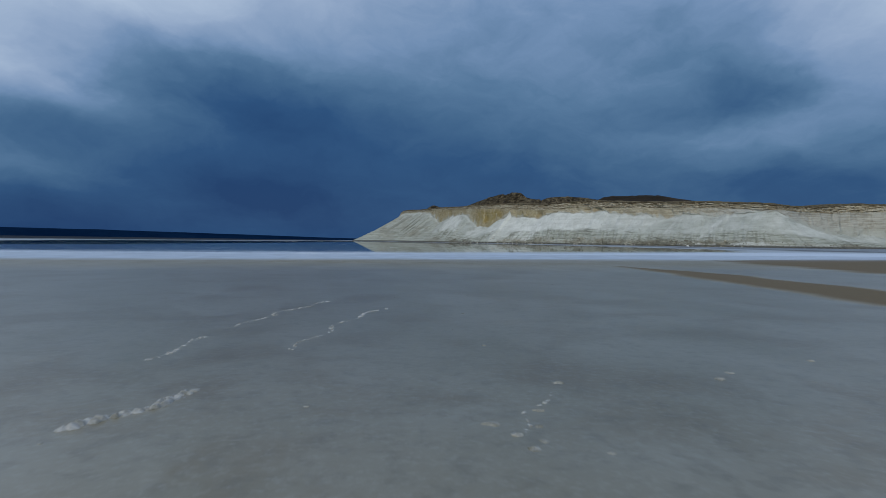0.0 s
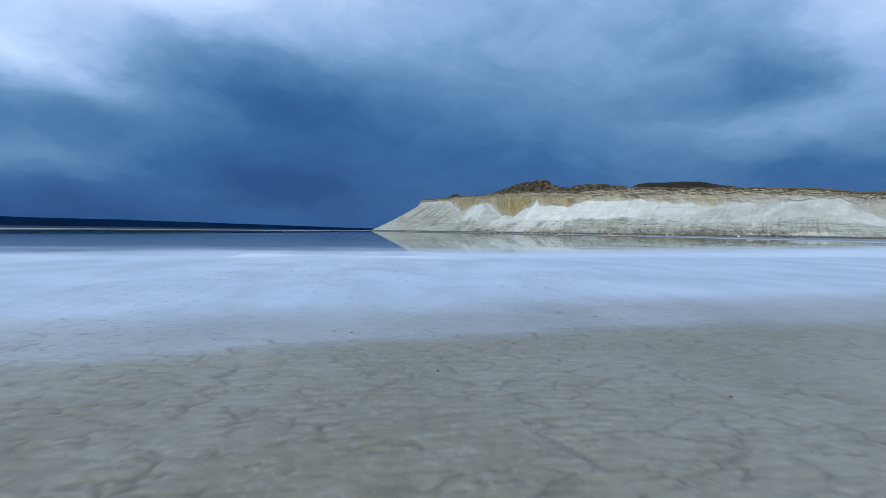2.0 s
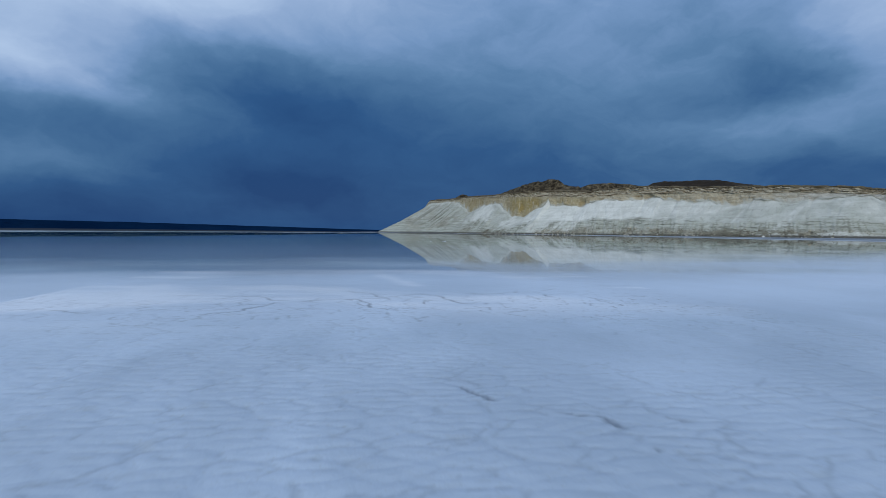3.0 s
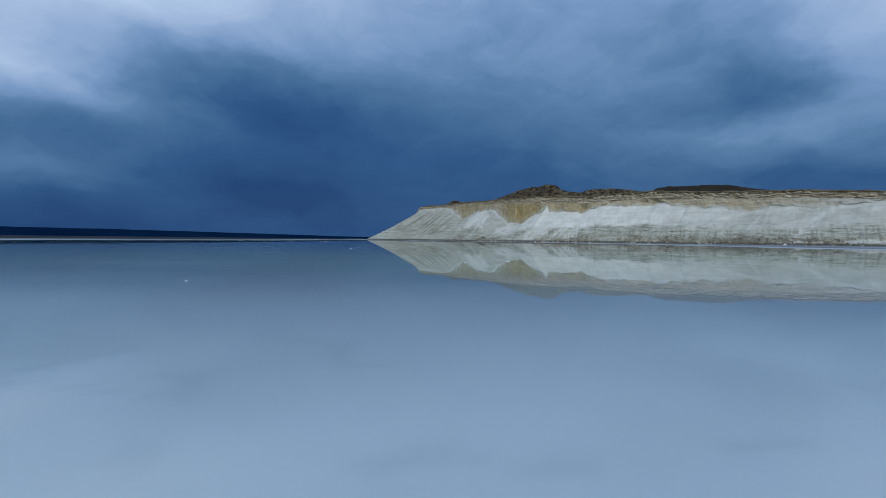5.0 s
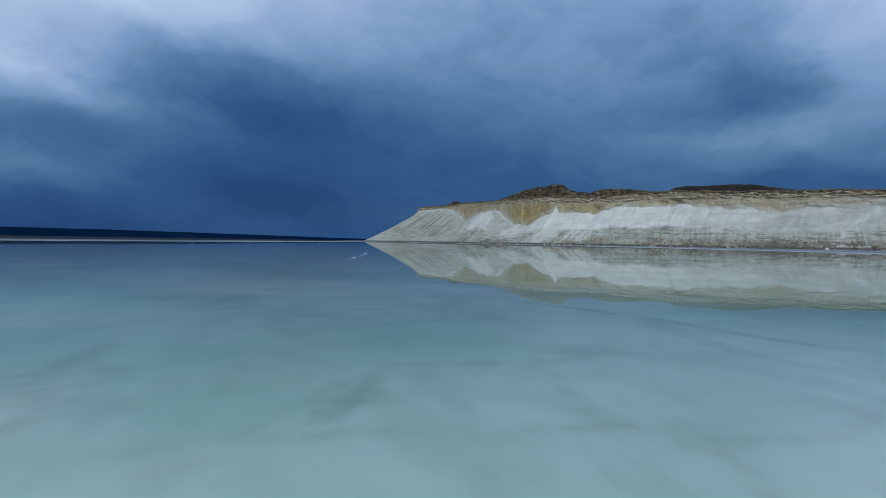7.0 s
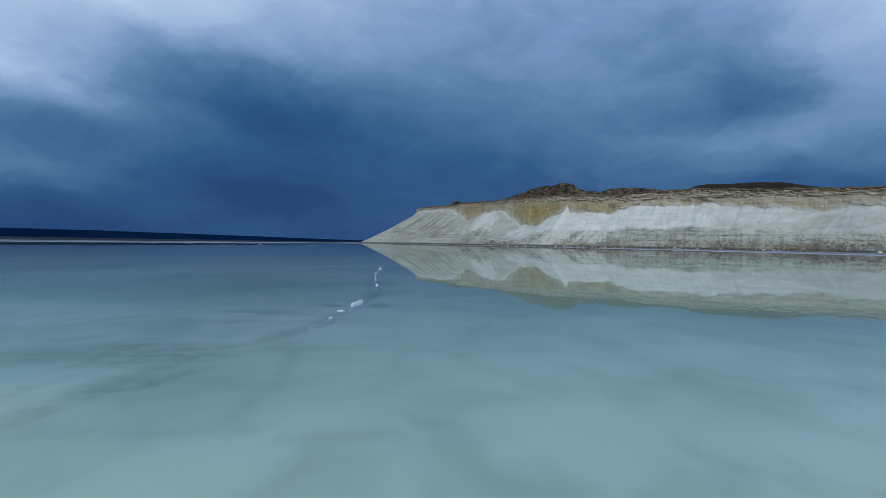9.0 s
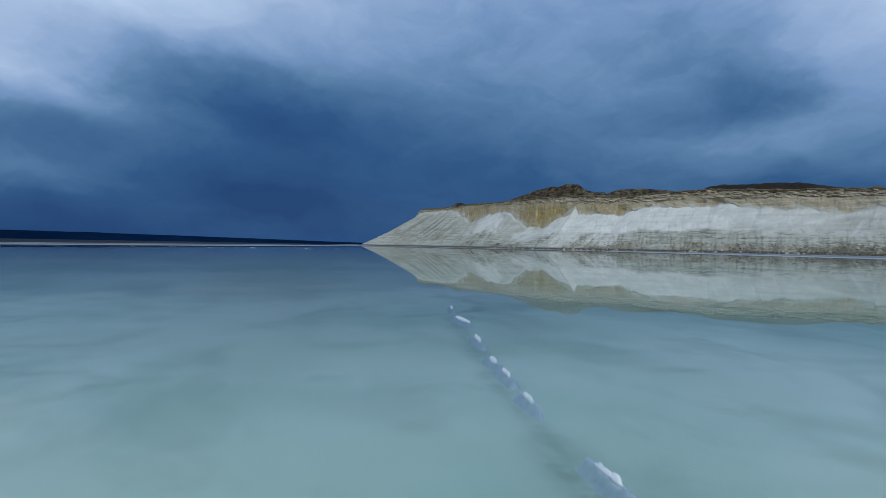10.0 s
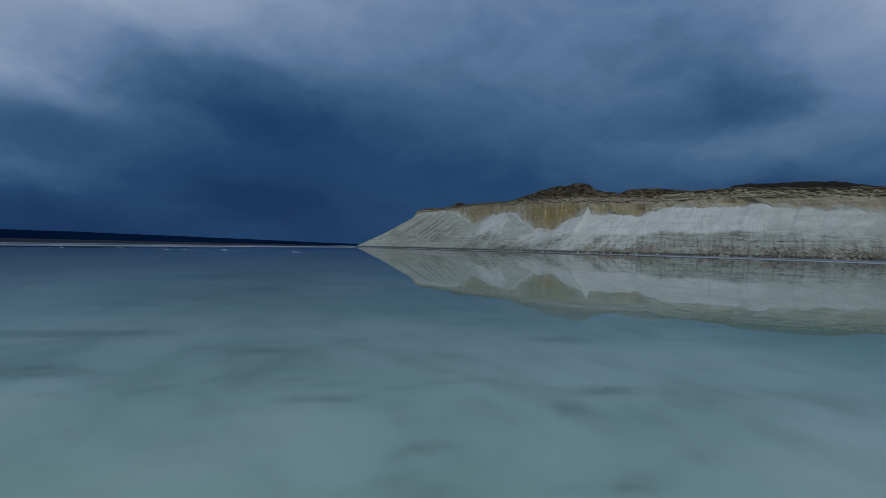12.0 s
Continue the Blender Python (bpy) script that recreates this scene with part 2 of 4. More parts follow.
def salt_material(name, dark, light):
    m, n, b, pos = material(name)
    a = n.noise(pos, 9, 5, 0.6)
    f = n.noise(pos, 70, 4, 0.7)
    base = n.mix(n.ramp(a, [(0.35, 0.0), (0.6, 1.0)]), dark, light)
    n.put(b.inputs["Base Color"], base)
    b.inputs["Roughness"].default_value = 0.45
    b.inputs["Subsurface Weight"].default_value = 0.0
    n.put(b.inputs["Normal"], n.bump(f, 0.6, 0.006, n.bump(a, 0.6, 0.03)))
    return m


def ground_material():
    m, n, b, pos = material("salt_flat_ground")
    salt, dry, bed, stain = n.attr("salt"), n.attr("dry"), n.attr("bed"), n.attr("stain")
    broad = n.noise(pos, 0.12, 5, 0.6)
    patch = n.noise(n.scaled(pos, (1.0, 0.45, 1)), 0.55, 5, 0.6, 0.4)
    clod = n.noise(pos, 5.0, 5, 0.65)
    grit = n.noise(pos, 38.0, 4, 0.7)
    speck = n.add("ShaderNodeTexVoronoi")
    n.put(speck.inputs["Vector"], pos)
    speck.inputs["Scale"].default_value = 11.0
    spot = n.ramp(speck.outputs["Distance"], [(0.10, 1.0), (0.26, 0.0)])
    # grey-brown silt: brown hollows, grey film, pale crumbs of salt
    wet = n.attr("wet")
    mud = n.mix(n.ramp(patch, [(0.36, 0.0), (0.64, 1.0)]), (0.150, 0.135, 0.080), (0.200, 0.190, 0.142))
    hollow = n.noise(pos, 0.62, 6, 0.62, 0.6)
    mud = n.mix(n.math("MULTIPLY", n.ramp(hollow, [(0.48, 0.0), (0.64, 0.8)]), n.math("MULTIPLY_ADD", wet, 0.7, 0.3)), mud, (0.118, 0.088, 0.032))
    mud = n.mix(n.ramp(clod, [(0.34, 0.55), (0.50, 0.0)]), mud, (0.085, 0.074, 0.038))
    lump = n.noise(pos, 16.0, 5, 0.68)
    mud = n.mix(n.math("MULTIPLY", n.ramp(lump, [(0.50, 0.0), (0.66, 0.6)]), n.math("MULTIPLY_ADD", wet, -0.3, 1.0)), mud, (0.26, 0.258, 0.22))
    flake = n.add("ShaderNodeTexVoronoi")
    n.put(flake.inputs["Vector"], n.mix(0.05, pos, n.scaled(pos, (1.6, 1.6, 1))))
    flake.inputs["Scale"].default_value = 4.2
    plate = n.math("MULTIPLY", n.ramp(flake.outputs["Distance"], [(0.16, 1.0), (0.34, 0.0)]), n.ramp(n.noise(pos, 1.7, 4, 0.6), [(0.56, 0.0), (0.66, 1.0)]))
    mud = n.mix(n.math("MULTIPLY", plate, n.ramp(lump, [(0.40, 0.0), (0.60, 0.3)])), mud, (0.31, 0.31, 0.275))
    mud = n.mix(n.math("MULTIPLY", n.math("MULTIPLY", spot, n.ramp(broad, [(0.42, 0.0), (0.6, 1.0)])), 0.10), mud, (0.55, 0.55, 0.52))
    # brown sand bars
    mud = n.mix(dry, mud, n.mix(clod, (0.082, 0.058, 0.022), (0.128, 0.092, 0.040)))
    # salt crust
    crust = n.mix(n.ramp(patch, [(0.36, 0.0), (0.62, 1.0)]), (0.365, 0.475, 0.63), (0.475, 0.60, 0.775))
    crust = n.mix(n.ramp(clod, [(0.30, 0.35), (0.44, 0.0)]), crust, (0.36, 0.42, 0.48))
    crust = n.mix(n.ramp(grit, [(0.32, 0.4), (0.42, 0.0)]), crust, (0.30, 0.34, 0.38))
    # pale green-blue lake floor
    floor_col = n.mix(n.ramp(broad, [(0.36, 0.0), (0.62, 1.0)]), (0.50, 0.70, 0.605), (0.75, 0.88, 0.83))
    floor_col = n.mix(n.ramp(patch, [(0.30, 0.55), (0.46, 0.0)]), floor_col, (0.37, 0.51, 0.43))
    mottle = n.noise(n.scaled(pos, (1.0, 0.6, 1)), 1.0, 5, 0.6, 0.5)
    floor_col = n.mix(n.ramp(mottle, [(0.36, 0.28), (0.52, 0.0)]), floor_col, (0.34, 0.47, 0.385))
    floor_col = n.mix(n.math("MULTIPLY", stain, n.ramp(clod, [(0.35, 1.0), (0.66, 0.25)])), floor_col, (0.165, 0.225, 0.155))
    crust = n.mix(n.ramp(salt, [(0.76, 0.0), (0.98, 0.95)]), crust, (0.76, 0.83, 0.96))
    crust = n.mix(n.math("MULTIPLY", stain, 0.5), crust, (0.25, 0.33, 0.42))
    crust = n.mix(n.math("MULTIPLY", n.attr("damp"), 0.45), crust, (0.40, 0.53, 0.68))
    crust = n.mix(n.attr("rime"), crust, (0.80, 0.86, 0.96))
    crust = n.mix(n.attr("crack"), crust, (0.055, 0.08, 0.12))
    mud = n.mix(n.attr("crack"), mud, (0.055, 0.050, 0.036))
    col = n.mix(salt, mud, crust)
    col = n.mix(bed, col, floor_col)
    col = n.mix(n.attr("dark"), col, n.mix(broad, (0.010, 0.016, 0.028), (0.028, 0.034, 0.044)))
    n.put(b.inputs["Base Color"], col)
    rough_mud = n.mix(wet, (0.48, 0.48, 0.48), (0.28, 0.28, 0.28))
    rough = n.mix(salt, rough_mud, (0.62, 0.62, 0.62))
    rough = n.mix(dry, rough, (0.8, 0.8, 0.8))
    rough = n.mix(n.attr("dark"), rough, (0.9, 0.9, 0.9))
    n.put(b.inputs["Roughness"], rough)
    n.put(b.inputs["Specular IOR Level"], n.math("SUBTRACT", n.math("MULTIPLY_ADD", wet, 0.5, 0.5), n.math("MULTIPLY", n.attr("dark"), 0.45), clamp=True))
    bare = n.math("MULTIPLY", n.math("SUBTRACT", 1.0, bed), n.math("MULTIPLY_ADD", wet, -0.75, 1.0))
    n.put(b.inputs["Normal"], n.bump(n.math("MULTIPLY", grit, bare), 0.35, 0.006, n.bump(n.math("MULTIPLY", clod, bare), 0.45, 0.025)))
    return m


def water_material():
    m = bpy.data.materials.new("shallow_brine")
    n = Net(nodes_of(m))
    clear = n.add("ShaderNodeBsdfTransparent")
    clear.inputs[0].default_value = (0.92, 0.968, 0.955, 1)
    gloss = n.add("ShaderNodeBsdfGlossy")
    gloss.inputs["Roughness"].default_value = 0.008
    fres = n.add("ShaderNodeFresnel")
    fres.inputs["IOR"].default_value = 1.385
    mixed = n.add("ShaderNodeMixShader")
    n.put(mixed.inputs[0], fres.outputs[0])
    n.put(mixed.inputs[1], clear.outputs[0])
    n.put(mixed.inputs[2], gloss.outputs[0])
    bare = n.add("ShaderNodeBsdfTransparent")
    film = n.add("ShaderNodeMixShader")
    n.put(film.inputs[0], n.attr("film"))
    n.put(film.inputs[1], bare.outputs[0])
    n.put(film.inputs[2], mixed.outputs[0])
    o = n.add("ShaderNodeOutputMaterial")
    n.put(o.inputs[0], film.outputs[0])
    return m


CHALK, OCHRE, CAP = chalk_material(), ochre_material(), cap_material()
STEPPE = earth_material("brown_steppe_soil", (0.07, 0.055, 0.035), (0.20, 0.17, 0.11), 0.3)
HILL = earth_material("dark_clay_hill", (0.020, 0.016, 0.011), (0.095, 0.077, 0.05), 0.16, 0.8)
MESA = earth_material("dark_brown_hill", (0.020, 0.016, 0.012), (0.040, 0.031, 0.023), 0.05)
# far shore: the navy haze of distance is put into its base colour
FAR = earth_material("far_shore_haze_tint", (0.0015, 0.011, 0.036), (0.003, 0.016, 0.046), 0.004, sheen=0.0)
ROCK = rock_material("fallen_limestone", (0.34, 0.32, 0.25), (0.58, 0.56, 0.48))
CHALK_ROCK = rock_material("fallen_chalk", (0.66, 0.66, 0.62), (0.82, 0.82, 0.80))
SCREE = rock_material("grey_scree_stone", (0.15, 0.145, 0.11), (0.48, 0.46, 0.38))
SALT = salt_material("wet_salt_crystals", (0.50, 0.55, 0.60), (0.80, 0.84, 0.88))
SILTED = salt_material("silted_salt", (0.18, 0.172, 0.13), (0.31, 0.31, 0.28))
FRESH = salt_material("fresh_white_salt", (0.68, 0.75, 0.84), (0.86, 0.90, 0.95))
CRUSTED = salt_material("dirty_salt_crust", (0.185, 0.182, 0.15), (0.385, 0.395, 0.39))
DROWNED = salt_material("drowned_salt", (0.60, 0.71, 0.84), (0.73, 0.83, 0.93))
GROUND, WATER = ground_material(), water_material()


# ---------------------------------------------------------------- mesh helpers
def hashed(ix, iy, seed):
    h = (ix.astype(np.int64) * 374761393 + iy.astype(np.int64) * 668265263 + seed * 974634777) & 0x7FFFFFFF
    h = ((h ^ (h >> 13)) * 1274126177) & 0x7FFFFFFF
    return ((h ^ (h >> 16)) & 0xFFFF) / 65535.0


def vnoise(x, y, seed=0):
    """Value noise from 0 to 1."""
    ix, iy = np.floor(x), np.floor(y)
    fx, fy = x - ix, y - iy
    fx, fy = fx * fx * (3 - 2 * fx), fy * fy * (3 - 2 * fy)
    a, b2 = hashed(ix, iy, seed), hashed(ix + 1, iy, seed)
    c, d = hashed(ix, iy + 1, seed), hashed(ix + 1, iy + 1, seed)
    return (a * (1 - fx) + b2 * fx) * (1 - fy) + (c * (1 - fx) + d * fx) * fy


def fbm(x, y, seed=0, octaves=4, gain=0.5):
    total, amp, norm = 0.0, 1.0, 0.0
    for k in range(octaves):
        total = total + amp * vnoise(x * 2 ** k + 17.3 * k, y * 2 ** k - 9.1 * k, seed + k)
        norm += amp
        amp *= gain
    return total / norm


def step(a, b2, x):
    t = np.clip((x - a) / float(b2 - a), 0, 1)
    return t * t * (3 - 2 * t)


def grid_mesh(name, x, y, z, smooth=True):
    """A mesh from 2D arrays of coordinates."""
    rows, cols = x.shape
    me = bpy.data.meshes.new(name)
    idx = np.arange(rows * cols).reshape(rows, cols)
    quads = np.stack([idx[:-1, :-1], idx[:-1, 1:], idx[1:, 1:], idx[1:, :-1]], -1).reshape(-1, 4)
    me.vertices.add(rows * cols)
    me.vertices.foreach_set("co", np.stack([x, y, z], -1).astype(np.float32).ravel())
    me.loops.add(quads.size)
    me.loops.foreach_set("vertex_index", quads.astype(np.int32).ravel())
    me.polygons.add(len(quads))
    me.polygons.foreach_set("loop_start", np.arange(0, quads.size, 4, dtype=np.int32))
    me.polygons.foreach_set("use_smooth", np.full(len(quads), smooth))
    me.update(calc_edges=True)
    return me


def put_attr(me, name, values):
    a = me.attributes.new(name, "FLOAT", "POINT")
    a.data.foreach_set("value", np.ascontiguousarray(values, dtype=np.float32).ravel())


def part(name, me, mat, parent=None, label=""):
    me.materials.append(mat)
    ob = new(name, me)
    if parent is not None:
        ob.parent = parent
    if label:
        tagged(ob, label)
    return ob


def polygon_distance(x, y, pts):
    """Signed distance to a closed outline, negative inside."""
    p = np.array(pts, float)
    q = np.roll(p, -1, axis=0)
    best = np.full(x.shape, 1e9)
    inside = np.zeros(x.shape, bool)
    for (ax, ay), (bx, by) in zip(p, q):
        dx, dy = bx - ax, by - ay
        t = np.clip(((x - ax) * dx + (y - ay) * dy) / (dx * dx + dy * dy), 0, 1)
        best = np.minimum(best, np.hypot(x - ax - t * dx, y - ay - t * dy))
        if ay != by:
            inside ^= ((ay > y) != (by > y)) & (x < ax + (y - ay) * dx / (by - ay))
    return np.where(inside, -best, best)


def line_distance(x, y, pts):
    best = np.full(x.shape, 1e9)
    for (ax, ay), (bx, by) in zip(pts[:-1], pts[1:]):
        dx, dy = bx - ax, by - ay
        t = np.clip(((x - ax) * dx + (y - ay) * dy) / (dx * dx + dy * dy), 0, 1)
        best = np.minimum(best, np.hypot(x - ax - t * dx, y - ay - t * dy))
    return best


# ---------------------------------------------------------------- ground and water
LAKE = [(-80, 54), (-40, 57), (-14, 61.5), (-5, 64.5), (1, 65.5), (17, 69.5), (35, 80), (76, 104), (102, 150), (108, 200), (114, 264), (119, 330),
        (116, 430), (104, 500), (70, 590), (38, 650), (10, 600), (-18, 480), (-36, 380), (-62, 318), (-90, 255), (-82, 160)]
BAR_NEAR = [(15.6, 31), (11.8, 10.8), (13.0, 4), (19, 5), (15.6, 14.2), (16.6, 22)]
BAR_FAR = [(30, 43.5), (25.8, 24), (27, 12), (60, 20), (90, 45), (64, 60)]
SEAMS = [   # lines where the lake floor is broken and dark
    [(-2.3, 108.6), (-1.1, 109.35), (1.2, 110.2), (4.0, 111.2), (6.7, 112.7), (9.8, 114.8), (10.4, 116.3)],
    [(-3.6, 147.5), (-2.3, 150.2), (-1.9, 151.7), (-1.5, 153.0), (-0.55, 154.65), (-0.1, 156.3), (0.45, 158), (0.75, 160.5), (0.9, 163), (1.0, 165.8), (1.2, 169), (1.7, 174)],
    [(0.65, 174.0), (1.2, 174.2), (1.9, 174.7), (2.4, 175.1), (3.0, 177.0)],
    [(3.6, 126.5), (4.5, 125.0), (5.7, 122.5), (6.0, 121.0), (6.6, 119.6)], [(-0.34, 117.0), (-0.02, 117.75), (0.18, 118.5)], [(-1.7, 151.4), (-1.4, 152.0)], [(-3.6, 153.9), (-3.2, 153.9)],
    [(0.56, 83.1), (0.76, 83.2), (1.04, 83.25), (1.24, 83.1), (1.39, 82.97), (1.53, 82.84), (1.77, 82.92)], [(-1.41, 85.8), (-1.17, 85.7), (-0.94, 84.8)],
    [(-0.95, 83.45), (-0.9, 83.2)], [(3.0, 83.1), (3.5, 83.2)],
]
STAINS = [(-1.44, 201.48, 0.46, 0.12), (0.65, 199, 0.3, 0.12), (-0.56, 200.0, 0.22, 0.18), (-0.3, 199.6, 0.2, 0.1), (0.97, 200.95, 0.18, 0.25), (1.1, 200.5, 0.15, 0.1), (2.6, 205.2, 0.7, 0.5), (-2.2, 204.3, 0.7, 0.35), (-5.5, 206, 1.6, 0.6), (-2.2, 153.0, 1.3, 0.8), (-0.16, 157.9, 0.30, 0.4), (0.74, 157.9, 0.26, 0.55), (-1.6, 155.6, 0.9, 0.18), (-1.0, 156.6, 0.5, 0.12), (0.9, 163.9, 0.2, 0.3), (0.5, 159.6, 0.14, 0.2), (0.8, 160.4, 0.2, 0.5), (1.15, 159.5, 0.14, 0.06),
          (3.4, 183.5, 0.9, 0.8), (4.6, 186.5, 0.9, 0.5), (-4.6, 203, 0.9, 0.5), (-1.8, 148.3, 0.5, 0.5), (-1.2, 147.6, 0.3, 0.2), (2.2, 191, 0.6, 0.5),
          (-1.5, 157, 0.7, 0.3), (1.6, 201.6, 0.6, 0.2)]


def spread(lo, hi, fine, far, growth=1.09):
    mid = list(np.arange(lo, hi + fine * 0.5, fine))
    up, d = [], fine
    while (up[-1] if up else hi) < far:
        d *= growth
        up.append((up[-1] if up else hi) + d)
    down, d = [], fine
    while (down[-1] if down else lo) > -far:
        d *= growth
        down.append((down[-1] if down else lo) - d)
    return np.array(down[::-1] + mid + up)


def ground_height(x, y):
    wob = 4.0 * (fbm(x * 0.12, y * 0.12, 3) - 0.5)
    lake = polygon_distance(x, y, LAKE) + wob
    rise = lake - 9.0 * step(130.0, 90.0, y)
    z = 0.035 * step(0.0, 7.0, rise) - 0.07 * step(1.0, 15.0, -lake) - 0.012 + 0.010 * (fbm(x * 0.22, y * 0.55, 4) - 0.5) * np.exp(-(lake / 7.0) ** 2)
    return z, lake


def cell_edges(x, y, size, seed):
    """Distance from each place to the nearest border of a broken-up cell pattern, in metres."""
    ix, iy = np.floor(x / size), np.floor(y / size)
    near, nx, ny = np.full(x.shape, 1e9), x * 0, y * 0
    seeds = []
    for ox in (-1, 0, 1):
        for oy in (-1, 0, 1):
            px = (ix + ox + 0.15 + 0.7 * hashed(ix + ox, iy + oy, seed)) * size
            py = (iy + oy + 0.15 + 0.7 * hashed(ix + ox, iy + oy, seed + 1)) * size
            d = np.hypot(px - x, py - y)
            seeds.append((px, py))
            better = d < near
            near, nx, ny = np.where(better, d, near), np.where(better, px, nx), np.where(better, py, ny)
    edge = np.full(x.shape, 1e9)
    for px, py in seeds:
        dx, dy = px - nx, py - ny
        ln = np.hypot(dx, dy)
        d = ((px + nx) / 2 - x) * dx / np.maximum(ln, 1e-6) + ((py + ny) / 2 - y) * dy / np.maximum(ln, 1e-6)
        edge = np.where(ln > 1e-5, np.minimum(edge, d), edge)
    return edge


def salt_cover(x, y):
    edge = y - (38.0 + 0.2 * np.clip(x, -60, 60) + 1.6 * (fbm(x * 0.22, y * 0.22, 8) - 0.5) + 0.5 * (fbm(x * 1.3, y * 1.3, 7) - 0.5))
    lake = polygon_distance(x, y, LAKE)
    return 0.06 * step(-6.0, -0.5, edge) + 0.27 * step(-0.2, 0.7, edge) + 0.42 * step(1.2, 4.2, edge) + 0.10 * step(16.0, 21.0, edge) + 0.15 * step(5.0, -9.0, lake)


SHORE_CRACKS = [[(-3.4, 57.3), (-2.2, 56.9), (-0.7, 57.6), (0.0, 58.0), (0.93, 58.26), (2.0, 59.1), (2.9, 59.0), (3.8, 59.4), (5.5, 60.4), (7.1, 60.5), (8.3, 61.0)],
                [(0.93, 58.3), (1.1, 57.5), (1.5, 57.0)], [(-0.2, 57.9), (-0.5, 57.0), (-1.3, 56.3)], [(2.0, 59.1), (2.3, 58.3), (2.5, 57.6)], [(0.0, 58.0), (-0.6, 58.7), (-1.8, 59.0)],
                [(1.4, 58.5), (1.1, 59.4), (0.2, 59.9)], [(3.8, 59.4), (4.1, 58.6)], [(2.35, 51.9), (2.29, 52.2), (1.9, 52.5), (1.7, 53.0)], [(1.85, 51.9), (1.7, 52.2)], [(2.7, 52.3), (3.2, 52.0)]]


RIME = [   # white frills of fresh salt along old plate edges
    [(-2.6, 60.9), (-2.2, 59.4), (-2.3, 58.4), (-3.4, 57.4), (-4.4, 57.0)], [(1.1, 66.0), (1.3, 64.6), (1.6, 62.6), (2.0, 60.6)], [(0.9, 58.6), (0.6, 60.2)]]


def shore_damp(x, y, lake):
    """1 where the salt beside the lake is soaked and smooth, fading out up the beach."""
    far = lake + 8.0 * (fbm(x * 0.22, y * 0.45, 19) - 0.5) + 1.2 * (fbm(x * 1.6, y * 2.2, 20) - 0.5)
    return step(14.0, 1.0, far) * step(-6.0, -1.5, lake)


def brine_film(x, y, lake):
    """How much standing brine covers the ground: full in the lake, thinning out over the flat shore."""
    far = lake + 7.0 * (fbm(x * 0.16, y * 0.4, 22) - 0.5) + 1.6 * (fbm(x * 1.1, y * 2.2, 23) - 0.5)
    near = step(8.0, -8.0, far)
    return near + (step(2.0, 0.5, lake) - near) * step(100.0, 130.0, y)


def build_ground():
    gx, gy = np.meshgrid(spread(-9, 14, 0.16, 4700), spread(-4, 214, 0.22, 4700))
    z, lake = ground_height(gx, gy)
    damp = shore_damp(gx, gy, lake)
    z = z + 0.012 * (fbm(gx * 1.3, gy * 1.3, 11) - 0.5) * (np.hypot(gx, gy - 100) < 160) * (1 - damp)
    inside = np.minimum.reduce([gx + 4.5, 7.0 - gx, gy - 33.5, 66.0 - gy])
    z = z - 0.03 * step(0.8, 1.3, inside)      # the crust sheet lies over this part
    bar = np.minimum(polygon_distance(gx, gy, BAR_NEAR), polygon_distance(gx, gy, BAR_FAR)) + 1.2 * (fbm(gx * 0.5, gy * 0.5, 5) - 0.5)
    dry = 1 - step(-0.3, 0.5, bar)
    z = z + 0.03 * dry
    salt = salt_cover(gx, gy)
    salt = salt * np.where(lake < 0, 1 - 0.38 * step(88, 125, gy), 1 - 0.42 * step(88, 125, gy))
    near_cliff = step(-30, 20, gx)
    wobble = 5 * (fbm(gx * 0.05, gy * 0.05, 12) - 0.5)
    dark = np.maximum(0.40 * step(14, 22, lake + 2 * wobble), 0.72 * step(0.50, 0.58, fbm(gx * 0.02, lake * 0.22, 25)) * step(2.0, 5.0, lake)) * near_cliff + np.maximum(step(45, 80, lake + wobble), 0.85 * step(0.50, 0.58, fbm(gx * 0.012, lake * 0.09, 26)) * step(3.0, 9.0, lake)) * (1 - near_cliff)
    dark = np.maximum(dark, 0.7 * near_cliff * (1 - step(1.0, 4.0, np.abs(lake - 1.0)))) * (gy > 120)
    bed = step(-0.5, 5.5, -lake) * (0.15 + 0.85 * step(82, 116, gy + 26 * (fbm(gx * 0.06, gy * 0.1, 14) - 0.5)))
    veins = cell_edges(gx + 0.6 * fbm(gx * 0.8, gy * 0.8, 15), gy + 0.6 * fbm(gx * 0.8, gy * 0.8, 16), 2.6, 17)
    stain = 0.30 * (1 - step(0.0, 0.14, veins)) * step(0.50, 0.6, fbm(gx * 0.4, gy * 0.4, 18)) * (np.abs(gx) < 14)
    for s in SEAMS:
        d = line_distance(gx, gy, s) + 0.35 * (fbm(gx * 1.6, gy * 1.6, 21) - 0.5)
        stain = np.maximum(stain, (0.5 if s[0][1] > 100 else 0.3) * (1 - step(0.02, 0.20, d)))
        z = z - 0.02 * (1 - step(0.0, 0.25, d))
    for cx, cy, rx, ry in STAINS:
        q = np.hypot((gx - cx) / rx, (gy - cy) / ry) + 0.9 * (fbm(gx * 1.8, gy * 2.6, 31) - 0.5)
        stain = np.maximum(stain, 0.6 * (1 - step(0.4, 1.25, q)))
    me = grid_mesh("ground", gx, gy, z)
    put_attr(me, "damp", damp)
    put_attr(me, "wet", step(35.0, 24.0, gy + 5 * (fbm(gx * 0.2, gy * 0.2, 24) - 0.5)) * (1 - dry) * (np.abs(gx) < 400))
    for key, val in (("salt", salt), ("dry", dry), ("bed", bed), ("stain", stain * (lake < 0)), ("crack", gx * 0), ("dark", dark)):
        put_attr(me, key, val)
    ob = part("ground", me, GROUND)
    tagged(ob, "flat salt pan of grey silt, white salt crust and pale lake floor", "ground", kind="structure")
